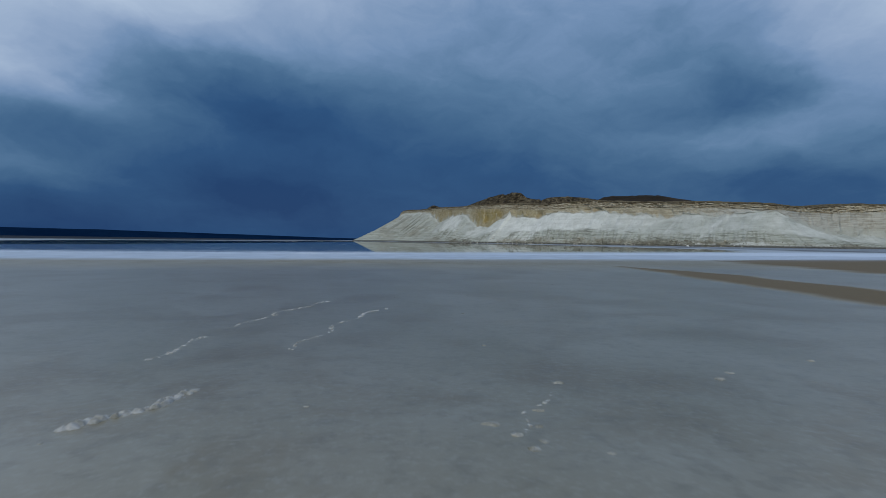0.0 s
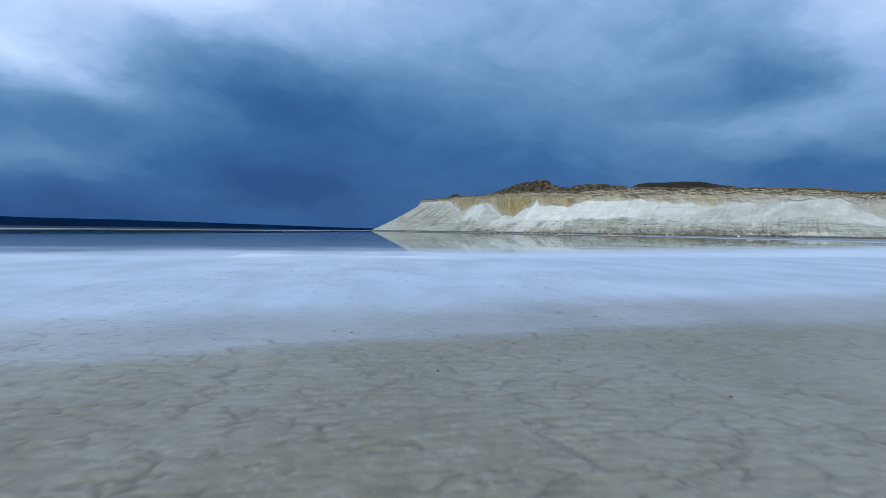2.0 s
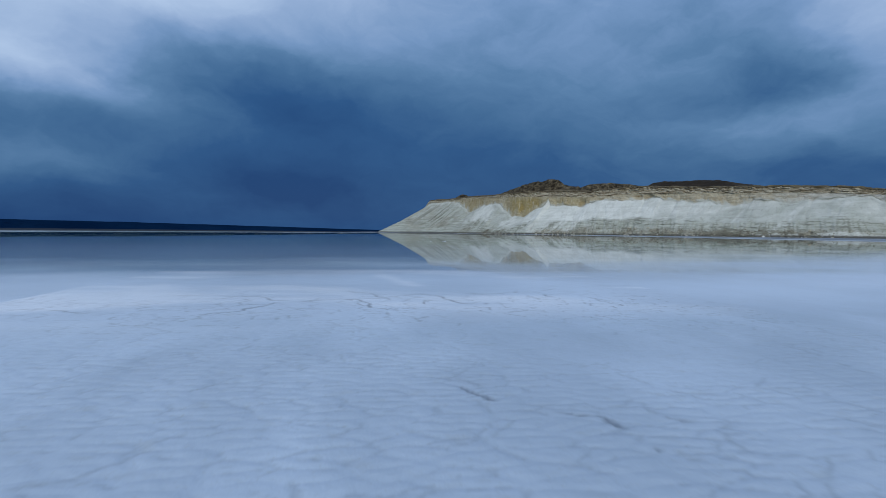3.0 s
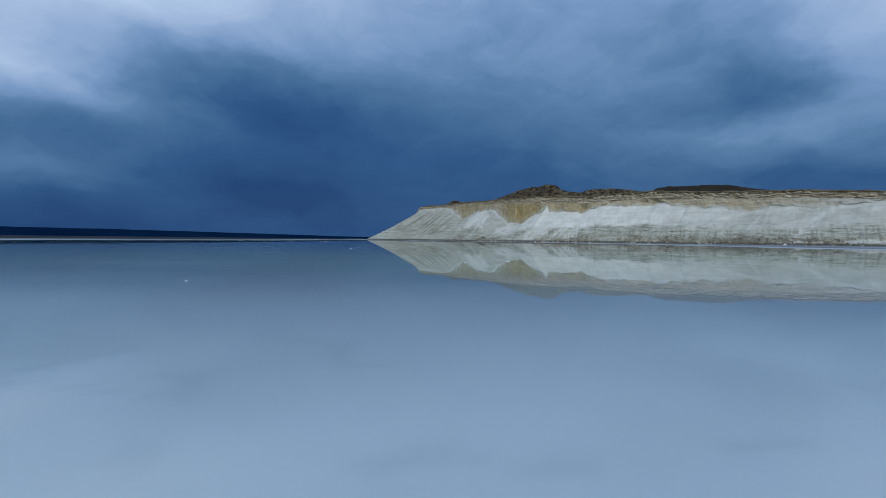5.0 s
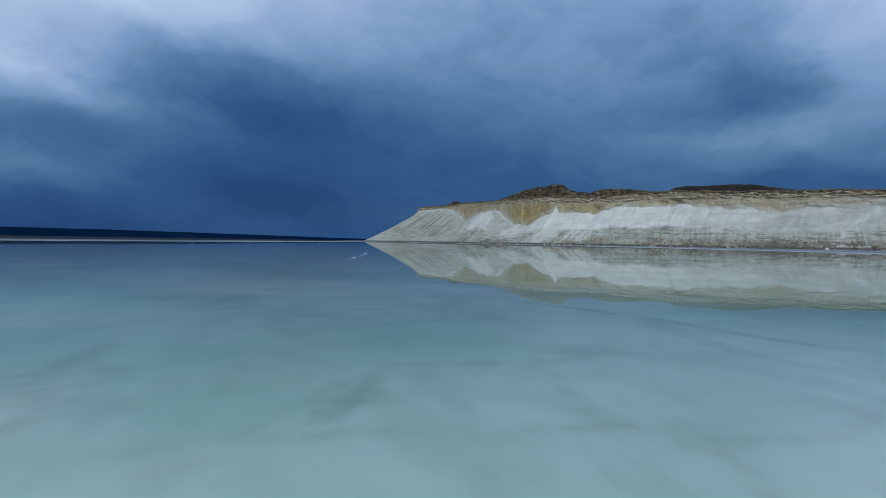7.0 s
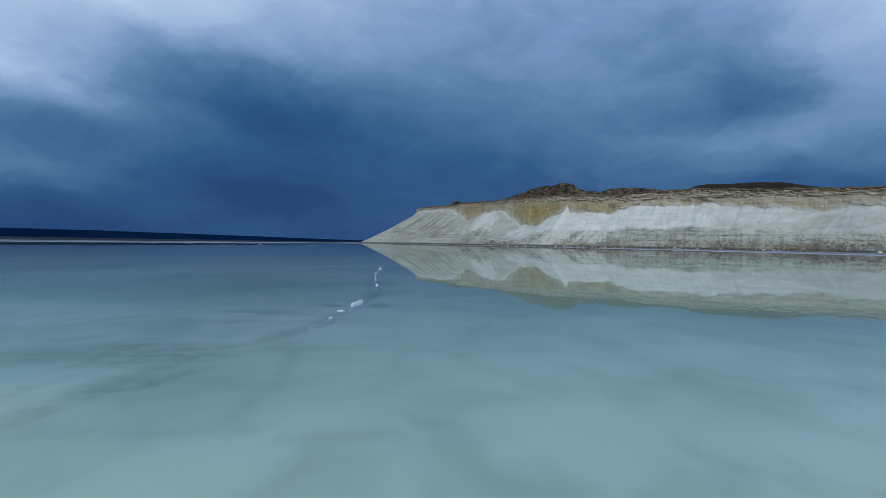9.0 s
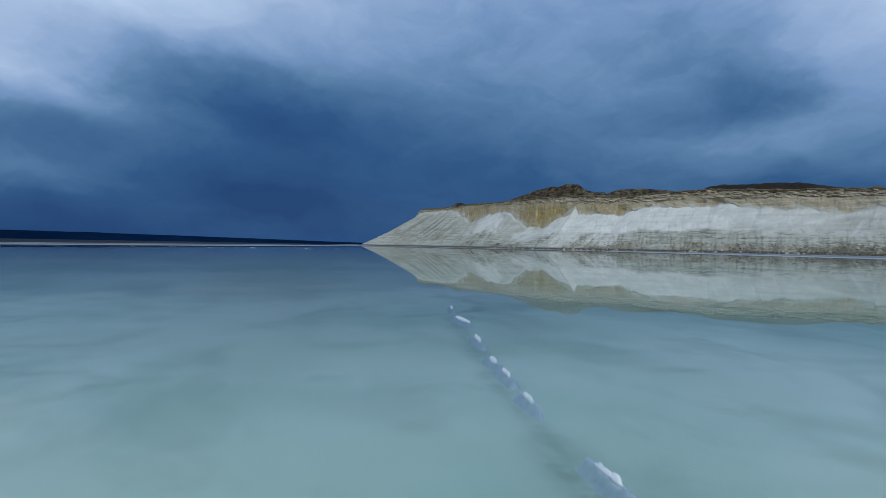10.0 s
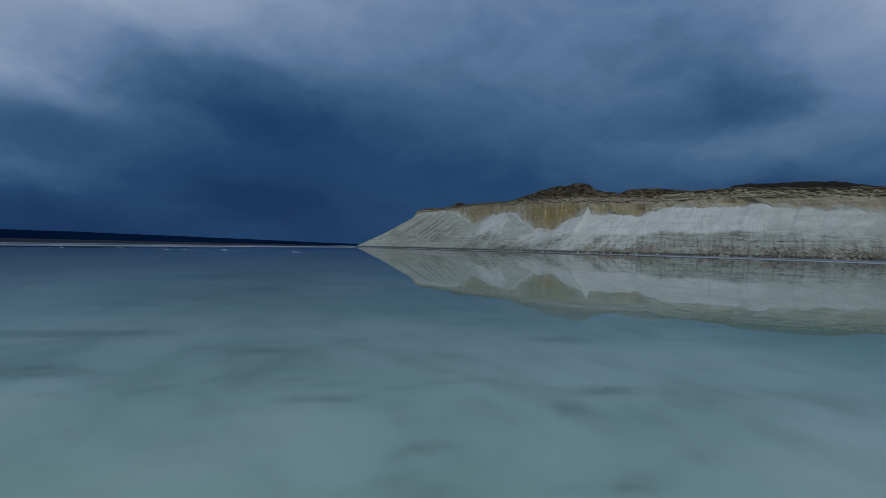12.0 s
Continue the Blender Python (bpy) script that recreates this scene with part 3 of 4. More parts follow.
    build_crust(ob)


def build_crust(ground):
    """The cracked crust along the shore: shrinkage cracks, pits and curled edges as real relief."""
    gx, gy = np.meshgrid(np.arange(-4.5, 7.0, 0.023), np.arange(33.5, 66.0, 0.024))
    z, lake = ground_height(gx, gy)
    wx = gx + 0.12 * (fbm(gx * 3, gy * 3, 201) - 0.5) + 0.05 * (fbm(gx * 11, gy * 11, 203) - 0.5)
    wy = gy + 0.12 * (fbm(gx * 3, gy * 3, 202) - 0.5) + 0.05 * (fbm(gx * 11, gy * 11, 204) - 0.5)
    fine = cell_edges(wx * 0.6, wy * 1.4, 0.20, 205)
    wide = cell_edges(wx * 0.55, wy * 1.2, 0.52, 207)
    zone = 0.25 + 0.75 * step(0.36, 0.58, fbm(gx * 0.35, gy * 0.35, 210))
    dashed = np.maximum(np.exp(-((gy - 46.8) / 3.4) ** 2), np.exp(-((gy - 57.6) / 1.5) ** 2))
    dashed = 0.3 + 0.7 * np.maximum(dashed, gy < 39.5)
    line = 0.8 * (1 - step(0.002, 0.013, fine)) * step(0.47, 0.55, fbm(gx * 3.4, gy * 4.4, 209, 3)) * zone * dashed
    line = np.maximum(line, 0.9 * (1 - step(0.002, 0.014, wide)) * step(0.50, 0.56, fbm(gx * 1.9, gy * 2.8, 211, 3)) * dashed)
    pits = 0.8 * step(0.74, 0.81, fbm(gx * 8, gy * 14, 212, 3)) * step(0.42, 0.55, fbm(gx * 0.5, gy * 0.5, 214)) * (gy < 49.5)
    crack = np.clip(np.maximum(line * step(61.5, 58.5, gy), pits), 0, 1) * 0.75
    bent_x, bent_y = gx + 0.25 * (fbm(gx * 2.2, gy * 2.2, 215) - 0.5), gy + 0.5 * (fbm(gx * 2.2, gy * 2.2, 216) - 0.5)
    whole = step(0.36, 0.46, fbm(gx * 2.0, gy * 2.0, 217))
    for c in SHORE_CRACKS:
        crack = np.maximum(crack, 0.65 * (1 - step(0.006, 0.034, line_distance(bent_x, bent_y, c))) * whole)
    curl = step(0.0, 0.05, fine) - step(0.05, 0.14, fine)
    side = np.minimum.reduce([gx + 4.5, 7.0 - gx, gy - 33.5, 66.0 - gy])
    fade = step(0.0, 0.8, side)
    damp = shore_damp(gx, gy, lake)
    rime = 0.7 * step(0.40, 0.60, fbm(gx * 0.24, gy * 0.6, 218)) * step(54.0, 57.5, gy) * step(8.0, 3.0, np.abs(lake - 3.0))
    for c in RIME:
        rime = np.maximum(rime, 0.5 * (1 - step(0.0, 0.42, line_distance(bent_x, bent_y, c) + 0.45 * (fbm(gx * 4, gy * 4, 219) - 0.35))))
    relief = (0.008 * curl * zone + 0.007 * (fbm(gx * 4, gy * 4, 213) - 0.5)) * (1 - damp) - 0.014 * crack
    me = grid_mesh("salt_crust", gx, gy, z + 0.006 * fade - 0.03 * (1 - fade) + relief * fade)
    salt = salt_cover(gx, gy)
    bed = step(-0.5, 5.5, -lake) * 0.15
    put_attr(me, "damp", damp)
    put_attr(me, "rime", rime * fade)
    put_attr(me, "wet", step(35.0, 24.0, gy + 5 * (fbm(gx * 0.2, gy * 0.2, 24) - 0.5)))
    for key, val in (("salt", salt), ("dry", gx * 0), ("bed", bed), ("stain", gx * 0), ("crack", crack * fade), ("dark", gx * 0)):
        put_attr(me, key, val)
    tagged(part("salt_crust", me, GROUND, ground, "cracked bluish-white salt crust over grey silt"), kind="structure")


def build_water():
    ys = np.concatenate([np.arange(40, 90, 0.5), np.arange(90, 240, 1.0), np.arange(240, 700, 4.0)])
    xs = np.concatenate([np.arange(-110, -30, 4.0), np.arange(-30, 40, 0.8), np.arange(40, 131, 3.0)])
    gx, gy = np.meshgrid(xs, ys)
    me = grid_mesh("water", gx, gy, gx * 0.0)
    put_attr(me, "film", brine_film(gx, gy, ground_height(gx, gy)[1]))
    ob = part("water", me, WATER)
    tagged(ob, "still shallow turquoise brine mirroring cliff and sky", "water", kind="structure")


build_ground()
build_water()


# ---------------------------------------------------------------- the headland
WALL = [(400, 1100), (220, 1060), (130, 1010), (94, 960), (112, 880), (126, 780), (140, 700), (155, 632), (172, 595), (192, 554), (222, 494),
        (236, 460), (258, 415), (289, 355), (318, 369), (370, 380), (455, 366), (600, 310), (760, 215)]
FOOT = [(410, 1150), (200, 1100), (90, 1045), (14, 975), (66, 868), (90, 772), (108, 693), (125, 618), (143, 578), (167, 538), (197, 478),
        (210, 445), (232, 400), (262, 338), (318, 322), (376, 346), (454, 334), (592, 280), (745, 185)]
wall = np.array(WALL, float)
arc = np.r_[0, np.cumsum(np.hypot(*np.diff(wall, axis=0).T))]
U0 = arc[3]                    # distance along the edge counts from the nose
CONTACT = [(-300, 26), (-40, 28), (3, 38), (40, 42.5), (120, 42), (158, 38), (205, 24.7), (240, 30.4), (276, 33), (289, 30.8), (307, 24.1), (323, 17.8), (345, 16.4),
           (358, 23.3), (371.5, 27.0), (375.5, 33.2), (379, 26.4), (411, 25.7), (420, 23.2), (429, 27.4), (437, 28.9), (476, 28.8), (499, 28.2),
           (523, 24.6), (562, 20.9), (575, 24), (581, 22.9), (596, 21.2), (607, 23.6), (640, 24.5), (662, 18), (695, 10), (760, 9), (1200, 10)]
CAP_FOOT = [(-300, 43), (2, 45.8), (173, 43), (263, 40), (313, 38), (358, 35.8), (423, 33), (475, 33.7), (521, 31.1), (558, 30), (590, 28.5), (620, 26.8), (640, 25.5), (700, 25), (740, 27), (1200, 27)]
RIM = [(-300, 46), (2, 48.2), (108, 45.9), (177, 44.6), (247, 42.6), (313, 41.5), (358, 41), (382, 40.1), (423, 37.2), (439, 38.5), (485, 38.4), (521, 35.2),
       (558, 33.8), (590, 32.3), (622, 30.5), (640, 28.4), (690, 28.5), (735, 32), (1200, 32)]


def along(table, u):
    t = np.array(table, float)
    return np.interp(u, t[:, 0], t[:, 1])


def smooth_line(u, pts):
    """A corner-rounded place along the control points."""
    p = np.array(pts, float)
    total = 0
    for off in (-12, -6, 0, 6, 12):
        total = total + np.stack([np.interp(u + U0 + off, arc, p[:, 0]), np.interp(u + U0 + off, arc, p[:, 1])], -1)
    return total / 5


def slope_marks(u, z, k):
    """Beds and weathering on the chalk slope: fresh white, sage-grey beds, tan rubble, dark dashes; gully shade is put
    into the colour.
    """
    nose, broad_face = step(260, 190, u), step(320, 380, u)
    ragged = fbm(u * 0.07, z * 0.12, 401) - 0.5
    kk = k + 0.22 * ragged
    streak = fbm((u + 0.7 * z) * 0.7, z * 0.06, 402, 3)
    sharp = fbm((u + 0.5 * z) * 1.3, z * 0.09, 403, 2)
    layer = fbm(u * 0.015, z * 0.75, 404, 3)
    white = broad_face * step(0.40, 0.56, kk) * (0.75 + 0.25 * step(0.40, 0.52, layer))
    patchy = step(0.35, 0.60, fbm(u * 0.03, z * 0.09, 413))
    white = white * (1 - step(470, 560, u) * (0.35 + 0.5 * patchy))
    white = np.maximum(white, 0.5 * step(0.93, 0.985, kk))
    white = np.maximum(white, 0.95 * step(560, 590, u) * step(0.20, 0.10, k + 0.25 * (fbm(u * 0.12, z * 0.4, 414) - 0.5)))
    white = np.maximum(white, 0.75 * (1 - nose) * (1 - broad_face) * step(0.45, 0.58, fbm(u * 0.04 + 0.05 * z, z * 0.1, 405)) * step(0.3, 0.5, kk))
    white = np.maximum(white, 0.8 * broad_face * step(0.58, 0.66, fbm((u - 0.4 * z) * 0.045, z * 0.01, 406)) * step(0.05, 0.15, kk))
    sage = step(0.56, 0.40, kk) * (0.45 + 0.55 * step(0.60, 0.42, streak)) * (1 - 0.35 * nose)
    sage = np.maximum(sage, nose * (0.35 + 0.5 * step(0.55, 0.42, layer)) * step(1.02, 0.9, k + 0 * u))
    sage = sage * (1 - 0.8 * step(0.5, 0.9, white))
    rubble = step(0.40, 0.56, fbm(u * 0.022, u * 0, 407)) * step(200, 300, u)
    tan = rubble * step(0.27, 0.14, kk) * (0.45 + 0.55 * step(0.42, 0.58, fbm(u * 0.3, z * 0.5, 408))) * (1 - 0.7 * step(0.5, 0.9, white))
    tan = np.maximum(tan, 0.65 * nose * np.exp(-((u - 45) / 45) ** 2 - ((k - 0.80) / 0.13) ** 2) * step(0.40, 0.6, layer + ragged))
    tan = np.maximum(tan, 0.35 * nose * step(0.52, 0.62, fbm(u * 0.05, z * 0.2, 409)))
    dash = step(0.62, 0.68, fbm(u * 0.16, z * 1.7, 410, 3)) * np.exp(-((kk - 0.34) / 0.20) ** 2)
    # rills and cuts get their shade as dark colour, along with the bedding dashes
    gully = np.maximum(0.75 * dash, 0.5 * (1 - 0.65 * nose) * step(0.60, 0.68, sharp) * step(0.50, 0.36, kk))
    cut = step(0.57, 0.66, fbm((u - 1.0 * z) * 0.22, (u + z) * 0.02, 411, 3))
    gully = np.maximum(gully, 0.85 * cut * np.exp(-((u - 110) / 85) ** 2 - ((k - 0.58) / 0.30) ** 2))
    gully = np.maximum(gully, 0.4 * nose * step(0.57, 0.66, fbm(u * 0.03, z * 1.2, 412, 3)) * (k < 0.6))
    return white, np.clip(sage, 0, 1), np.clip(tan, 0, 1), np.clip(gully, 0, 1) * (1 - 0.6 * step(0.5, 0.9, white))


def build_headland():
    head = new("chalk_headland")
    tagged(head, "white chalk headland with ochre cliff band and layered caprock", "cliff")
    u = np.concatenate([np.arange(-330, -30, 3.0), np.arange(-30, 760, 0.6), np.arange(760, 1100, 3.0)])
    W, F = smooth_line(u, WALL), smooth_line(u, FOOT)
    zc, zf, zr = along(CONTACT, u), along(CAP_FOOT, u), along(RIM, u)
    zc = zc + 3.6 * (fbm(u * 0.09, u * 0, 41) - 0.5) + 1.8 * (fbm(u * 0.4, u * 0, 42) - 0.5)
    zf = zf + 0.9 * (fbm(u * 0.15, u * 0, 43) - 0.5)
    zr = zr + 1.2 * (fbm(u * 0.25, u * 0, 44) - 0.5) + 0.5 * (vnoise(u * 0.9, u * 0, 45) - 0.5)
    zc = np.minimum(zc, zf - 0.4)
    zr = np.maximum(zr, zf + 1.0)
    env = np.convolve(np.pad(zc, 60, mode="edge"), np.ones(121) / 121, "valid")
    hc = np.clip(0.96 + 0.30 * (zc / env - 1), 0.70, 1.06)
    out_dir = (F - W) / np.hypot(*(F - W).T)[:, None]

    kern = np.ones(41) / 41
    for c in (0, 1):
        out_dir[:, c] = np.convolve(np.pad(out_dir[:, c], 20, mode="edge"), kern, "valid")
    out_dir /= np.hypot(*out_dir.T)[:, None]

    def at(h, z, push):
        p = F + (W - F) * np.minimum(h, 1.0)[:, None] + out_dir * push[:, None]
        return p[:, 0], p[:, 1], z

    def sheet(name, mat, rows, label=""):
        x, y, z = (np.stack(c) for c in zip(*rows))
        return part(name, grid_mesh(name, x, y, z), mat, head, label)

    # apron of chalk scree: swelling fans under each notch, slanting gullies, faint ledges low down
    rows, marks = [], []
    tame = 0.30 + 0.70 * step(390, 300, u)
    fan = np.convolve(np.pad(np.clip(zc / env - 1, -0.4, 0.4), 12, mode="edge"), np.ones(25) / 25, "valid")
    for k in np.linspace(0, 1, 90):
        z = -0.3 + (zc + 0.3) * k ** 1.08
        low = math.exp(-((k - 0.28) / 0.2) ** 2)
        gully = (np.abs(fbm(u * 0.085 + 0.9 * k, u * 0 + k * 0.7, 51) - 0.5) * 2.0) ** 0.7
        rill = np.abs(fbm(u * 0.42 + 6.0 * k, u * 0 + k * 0.9, 52, 3) - 0.5) * 2.0
        ledge = 0.6 * np.sin(z * 2.0 + 3.0 * fbm(u * 0.03, u * 0, 53)) * low * step(0.4, 0.6, fbm(u * 0.05, u * 0, 56))
        fade = math.sin(math.pi * min(1.0, k * 1.02)) ** 0.5 if k < 0.98 else 0.15
        push = fade * (3.2 * tame * (gully - 0.4) + (0.3 + 2.0 * low) * (rill - 0.35) + ledge + 3.6 * fan)
        push = push + (1 - k) ** 3 * 6.0 * (fbm(u * 0.06, u * 0, 54) - 0.3)
        rows.append(at(hc * k, z, push))
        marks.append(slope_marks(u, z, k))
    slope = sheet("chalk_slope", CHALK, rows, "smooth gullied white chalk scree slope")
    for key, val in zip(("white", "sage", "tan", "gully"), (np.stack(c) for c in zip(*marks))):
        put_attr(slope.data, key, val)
    # ochre wall with soft ribs and a ledge
    rows, rich, dust = [rows[-1]], [u * 0], [u * 0 + 1.0]
    notch = np.exp(-((u - 342) / 26) ** 4) + 0.55 * np.exp(-((u - 212) / 26) ** 4) + 0.5 * np.exp(-((u - 402) / 22) ** 4)
    for k in np.linspace(0.03, 1, 34):
        ragged = fbm((u + 6 * k) * 0.22, u * 0 + k * 1.3, 63) - 0.5
        rich.append(np.clip(notch + 0.6 * ragged, 0, 1) * (1 - 0.5 * step(0.8, 0.95, k + 0.3 * ragged)))
        dust.append(step(0.42, 0.05, k + 0.9 * ragged) * (0.95 - 0.75 * np.clip(notch, 0, 1)))
        z = zc + (zf - zc) * k
        rib = fbm(u * 0.13, u * 0 + k * 0.9, 61) - 0.5
        fine = fbm(u * 0.8, u * 0 + k * 4.5, 62, 3) - 0.5
        shelf = 0.8 * math.floor(k * 2.6 + 0.2) / 2.6
        h = hc + (1.0 - hc) * k ** 0.55
        for u0, z0, ru, rz in ((477, 31, 3.5, 1.6), (488, 30.5, 4.5, 1.8), (338, 27, 4, 6), (418, 28, 3, 3)):
            rib = rib - 0.8 * np.exp(-((u - u0) / ru) ** 4 - ((z - z0) / rz) ** 2)
        rows.append(at(h, z, (4.0 * rib + 0.6 * fine) * min(1, k * 6) - 1.2 * shelf))
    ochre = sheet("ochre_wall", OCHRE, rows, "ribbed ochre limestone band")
    put_attr(ochre.data, "rich", np.stack(rich))
    put_attr(ochre.data, "dust", np.stack(dust))
    # caprock of broken ledges
    last = rows[-1]
    rows = [last]
    n_rows = 30
    for j in range(1, n_rows + 1):
        k = j / n_rows
        z = zf + (zr - zf) * k
        bench = math.floor(k * 4.999) / 5
        course = math.floor(k * 9)
        cut = u / (1.6 + 1.3 * hashed(np.array([course]), np.array([3]), 77)[0]) + 7 * course
        block = hashed(np.floor(cut + 0.6 * fbm(u * 0.2, u * 0 + course, 78)), np.full_like(u, course), 71) - 0.5
        soft = fbm(u * 0.3, u * 0 + k * 5, 72, 3) - 0.5
        rows.append(at(np.full_like(u, 1.0), z, 1.7 * block + 2.2 * soft - 1.2 - 4.5 * bench))
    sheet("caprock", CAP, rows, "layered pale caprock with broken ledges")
    # thin brown topsoil hanging over the rim
    last = rows[-1]
    rows = [last]
    for lift, out_by in ((0.15, 0.5), (0.45, 0.6), (0.8, 0.2)):
        lip = out_by * (fbm(u * 0.7, u * 0 + lift, 75) + 0.2)
        rows.append((last[0] + out_dir[:, 0] * lip, last[1] + out_dir[:, 1] * lip, zr + lift * (0.4 + 1.1 * fbm(u * 0.35, u * 0, 76))))
    sheet("topsoil", STEPPE, rows, "dark brown soil along the cliff rim")
    # steppe on top
    last = rows[-1]
    rows = [last]
    for back, rise in ((4, 0.5), (10, 0.8), (25, 0.9), (60, 0.3), (130, -4), (260, -14), (420, -30)):
        x = last[0] - out_dir[:, 0] * back
        y = last[1] - out_dir[:, 1] * back
        rows.append((x, y, last[2] + rise * (0.8 + 0.5 * fbm(x * 0.05, y * 0.05, 81))))
    sheet("plateau", STEPPE, rows, "brown dry steppe on the cliff top")
    return u, W, F, zc, hc, out_dir


U, CW, CF, ZC, HC, OUT = build_headland()


# ---------------------------------------------------------------- hills on the plateau
def hill(name, label, cx, cy, turn, half_w, base, crest, mat, rough, seed):
    """A low eroded hill: a crest line along its length, falling away to both sides, cut by gullies."""
    c = np.array(crest, float)
    lx, ly = np.meshgrid(np.linspace(c[0, 0], c[-1, 0], 220), np.linspace(-1.6, 1.6, 80) * half_w)
    bend = 0.25 * half_w * (fbm(lx * 0.04, lx * 0, seed) - 0.5)
    top = np.interp(lx, c[:, 0], c[:, 1])
    q = np.abs(ly - bend) / half_w
    gul = np.abs(fbm(lx * 0.11 + ly * 0.05, ly * 0.035, seed + 1, 5) - 0.5) * 2
    z = top * np.exp(-(q ** 1.7) * 1.3) * (1 - rough * np.clip(q * 1.8, 0, 1) * (0.75 - gul)) - 4.0 * step(1.0, 1.6, q)
    z = z + 0.9 * (fbm(lx * 0.25, ly * 0.25, seed + 2) - 0.5) + 2.2 * rough * (np.abs(fbm(lx * 0.10 + ly * 0.04, ly * 0.05, seed + 3) - 0.5) * 2 - 0.3) * np.clip(top / 12, 0, 1)
    k, m = math.cos(radians(turn)), math.sin(radians(turn))
    ob = part(name, grid_mesh(name, lx * k - ly * m, lx * m + ly * k, z), mat)
    ob.matrix_world = pose(cx, cy, base)
    return tagged(ob, label, "hill")


hill("clay_hill", "dark eroded clay hill with ribbed tan ridges", 209, 705, -60, 24, 40.6,
     [(-98, -3), (-77, 9.5), (-57, 14.3), (-41, 17.4), (-21, 20.2), (-10, 19.6), (0, 21.4), (12, 20), (20, 14.6), (32, 12), (42, 11), (60, -3)], HILL, 0.7, 301)
hill("clay_hill", "low dark clay hill with pale tan crest", 248, 661, -24, 24, 40.5,
     [(-34, -3), (-17, 10.5), (-9, 13), (0, 14), (12, 14.2), (26, 13.6), (38, 12.2), (58, 9), (80, -3)], HILL, 0.45, 311)
hill("round_hill", "smooth dark brown rounded hill on the plateau", 279, 513, -60, 24, 35.0,
     [(-74, -3), (-58, 5.5), (-51, 9.2), (-44, 11.8), (-36, 12.6), (-24, 11.8), (0, 11.6), (14, 10.4), (24, 8.4), (35, 6.2), (48, 3.8), (62, 0.5), (74, -3)], MESA, 0.10, 321)
hill("knoll", "small dark knoll on the cliff edge", 140, 889, -9, 9, 47.3,
     [(-18, -3), (-9, 3.5), (-4, 6.8), (0, 7.6), (5, 6.5), (12, 3.5), (24, 1), (30, -3)], HILL, 0.3, 331)


# ---------------------------------------------------------------- far shore
def far_ridge():
    a = np.linspace(radians(-75), radians(80), 400)
    prof = [(0, 0.0), (60, 0.55), (200, 0.95), (420, 1.0), (900, 0.8)]
    rows = []
    for back, k in prof:
        deg = np.degrees(a)
        hgt = np.interp(deg, [-75, -45, -28, -20, -8, -1, 4, 80], [44, 42, 38, 34, 22, 12, 8, 12]) * (0.94 + 0.12 * fbm(deg * 0.5, deg * 0, 95, 3))
        r = 2900 + back + 40 * fbm(deg * 0.4, deg * 0, 96)
        rows.append((r * np.sin(a), r * np.cos(a), hgt * k))
    x, y, z = (np.stack(c) for c in zip(*rows))
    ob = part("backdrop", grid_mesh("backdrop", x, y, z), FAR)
    tagged(ob, "low dark far shore, tinted by distance haze, under the storm sky", "far hills", kind="structure")


far_ridge()


# ---------------------------------------------------------------- fallen rocks
def rock_mesh(name, seed, flat, mat):
    bm = bmesh.new()
    bmesh.ops.create_icosphere(bm, subdivisions=2, radius=0.5)
    rnd = random.Random(seed)
    cuts = [(Vector((rnd.uniform(-1, 1), rnd.uniform(-1, 1), rnd.uniform(-1, 1))).normalized(), rnd.uniform(0.26, 0.40)) for _ in range(7)]
    for v in bm.verts:
        for nrm, d in cuts:
            over = v.co.dot(nrm) - d
            if over > 0:
                v.co -= nrm * over
        v.co *= 1 + 0.12 * noise.noise(v.co * 4 + Vector((seed, 0, 0)))
        v.co.z *= flat
    me = bpy.data.meshes.new(name)
    bm.to_mesh(me)
    bm.free()
    me.materials.append(mat)
    return me


def place_rocks():
    kinds = [rock_mesh("boulder", s, f, ROCK) for s, f in ((1, 0.8), (2, 0.6), (3, 0.9), (4, 0.7))]
    pale = [rock_mesh("chalk_block", s, f, CHALK_ROCK) for s, f in ((5, 0.6), (6, 0.75))]
    rnd = random.Random(5)
    made = 0
    while made < 280:
        i = rnd.randrange(len(U))
        u = U[i]
        if not 300 < u < 650:
            continue
        density = float(fbm(np.array([u * 0.03]), np.array([0.0]), 99)[0])
        if rnd.random() > (density * 1.6) ** 3:
            continue
        k = rnd.random() ** 1.6 * 0.26
        size = 0.5 + 2.0 * rnd.random() ** 3
        p = CF[i] + (CW[i] - CF[i]) * HC[i] * k + OUT[i] * (5.0 * (1 - k) ** 3 * 0.25 + rnd.uniform(0, 3) * (k < 0.05))
        z = -0.3 + (ZC[i] + 0.3) * k ** 1.08
        white = u > 575 and rnd.random() < 0.5
        me = rnd.choice(pale if white else kinds)
        ob = new("chalk_block" if white else "boulder", me)
        ob.matrix_world = pose(p[0], p[1], max(z, 0) + size * 0.12, rnd.uniform(-20, 20), rnd.uniform(-20, 20), rnd.uniform(0, 360)) @ Matrix.Diagonal((size, size * rnd.uniform(0.7, 1.1), size, 1))
        tagged(ob, "white chalk block fallen at the cliff foot" if white else "pale tan limestone boulder fallen on the scree slope", "rock", "rocks at the cliff foot")
        made += 1


place_rocks()


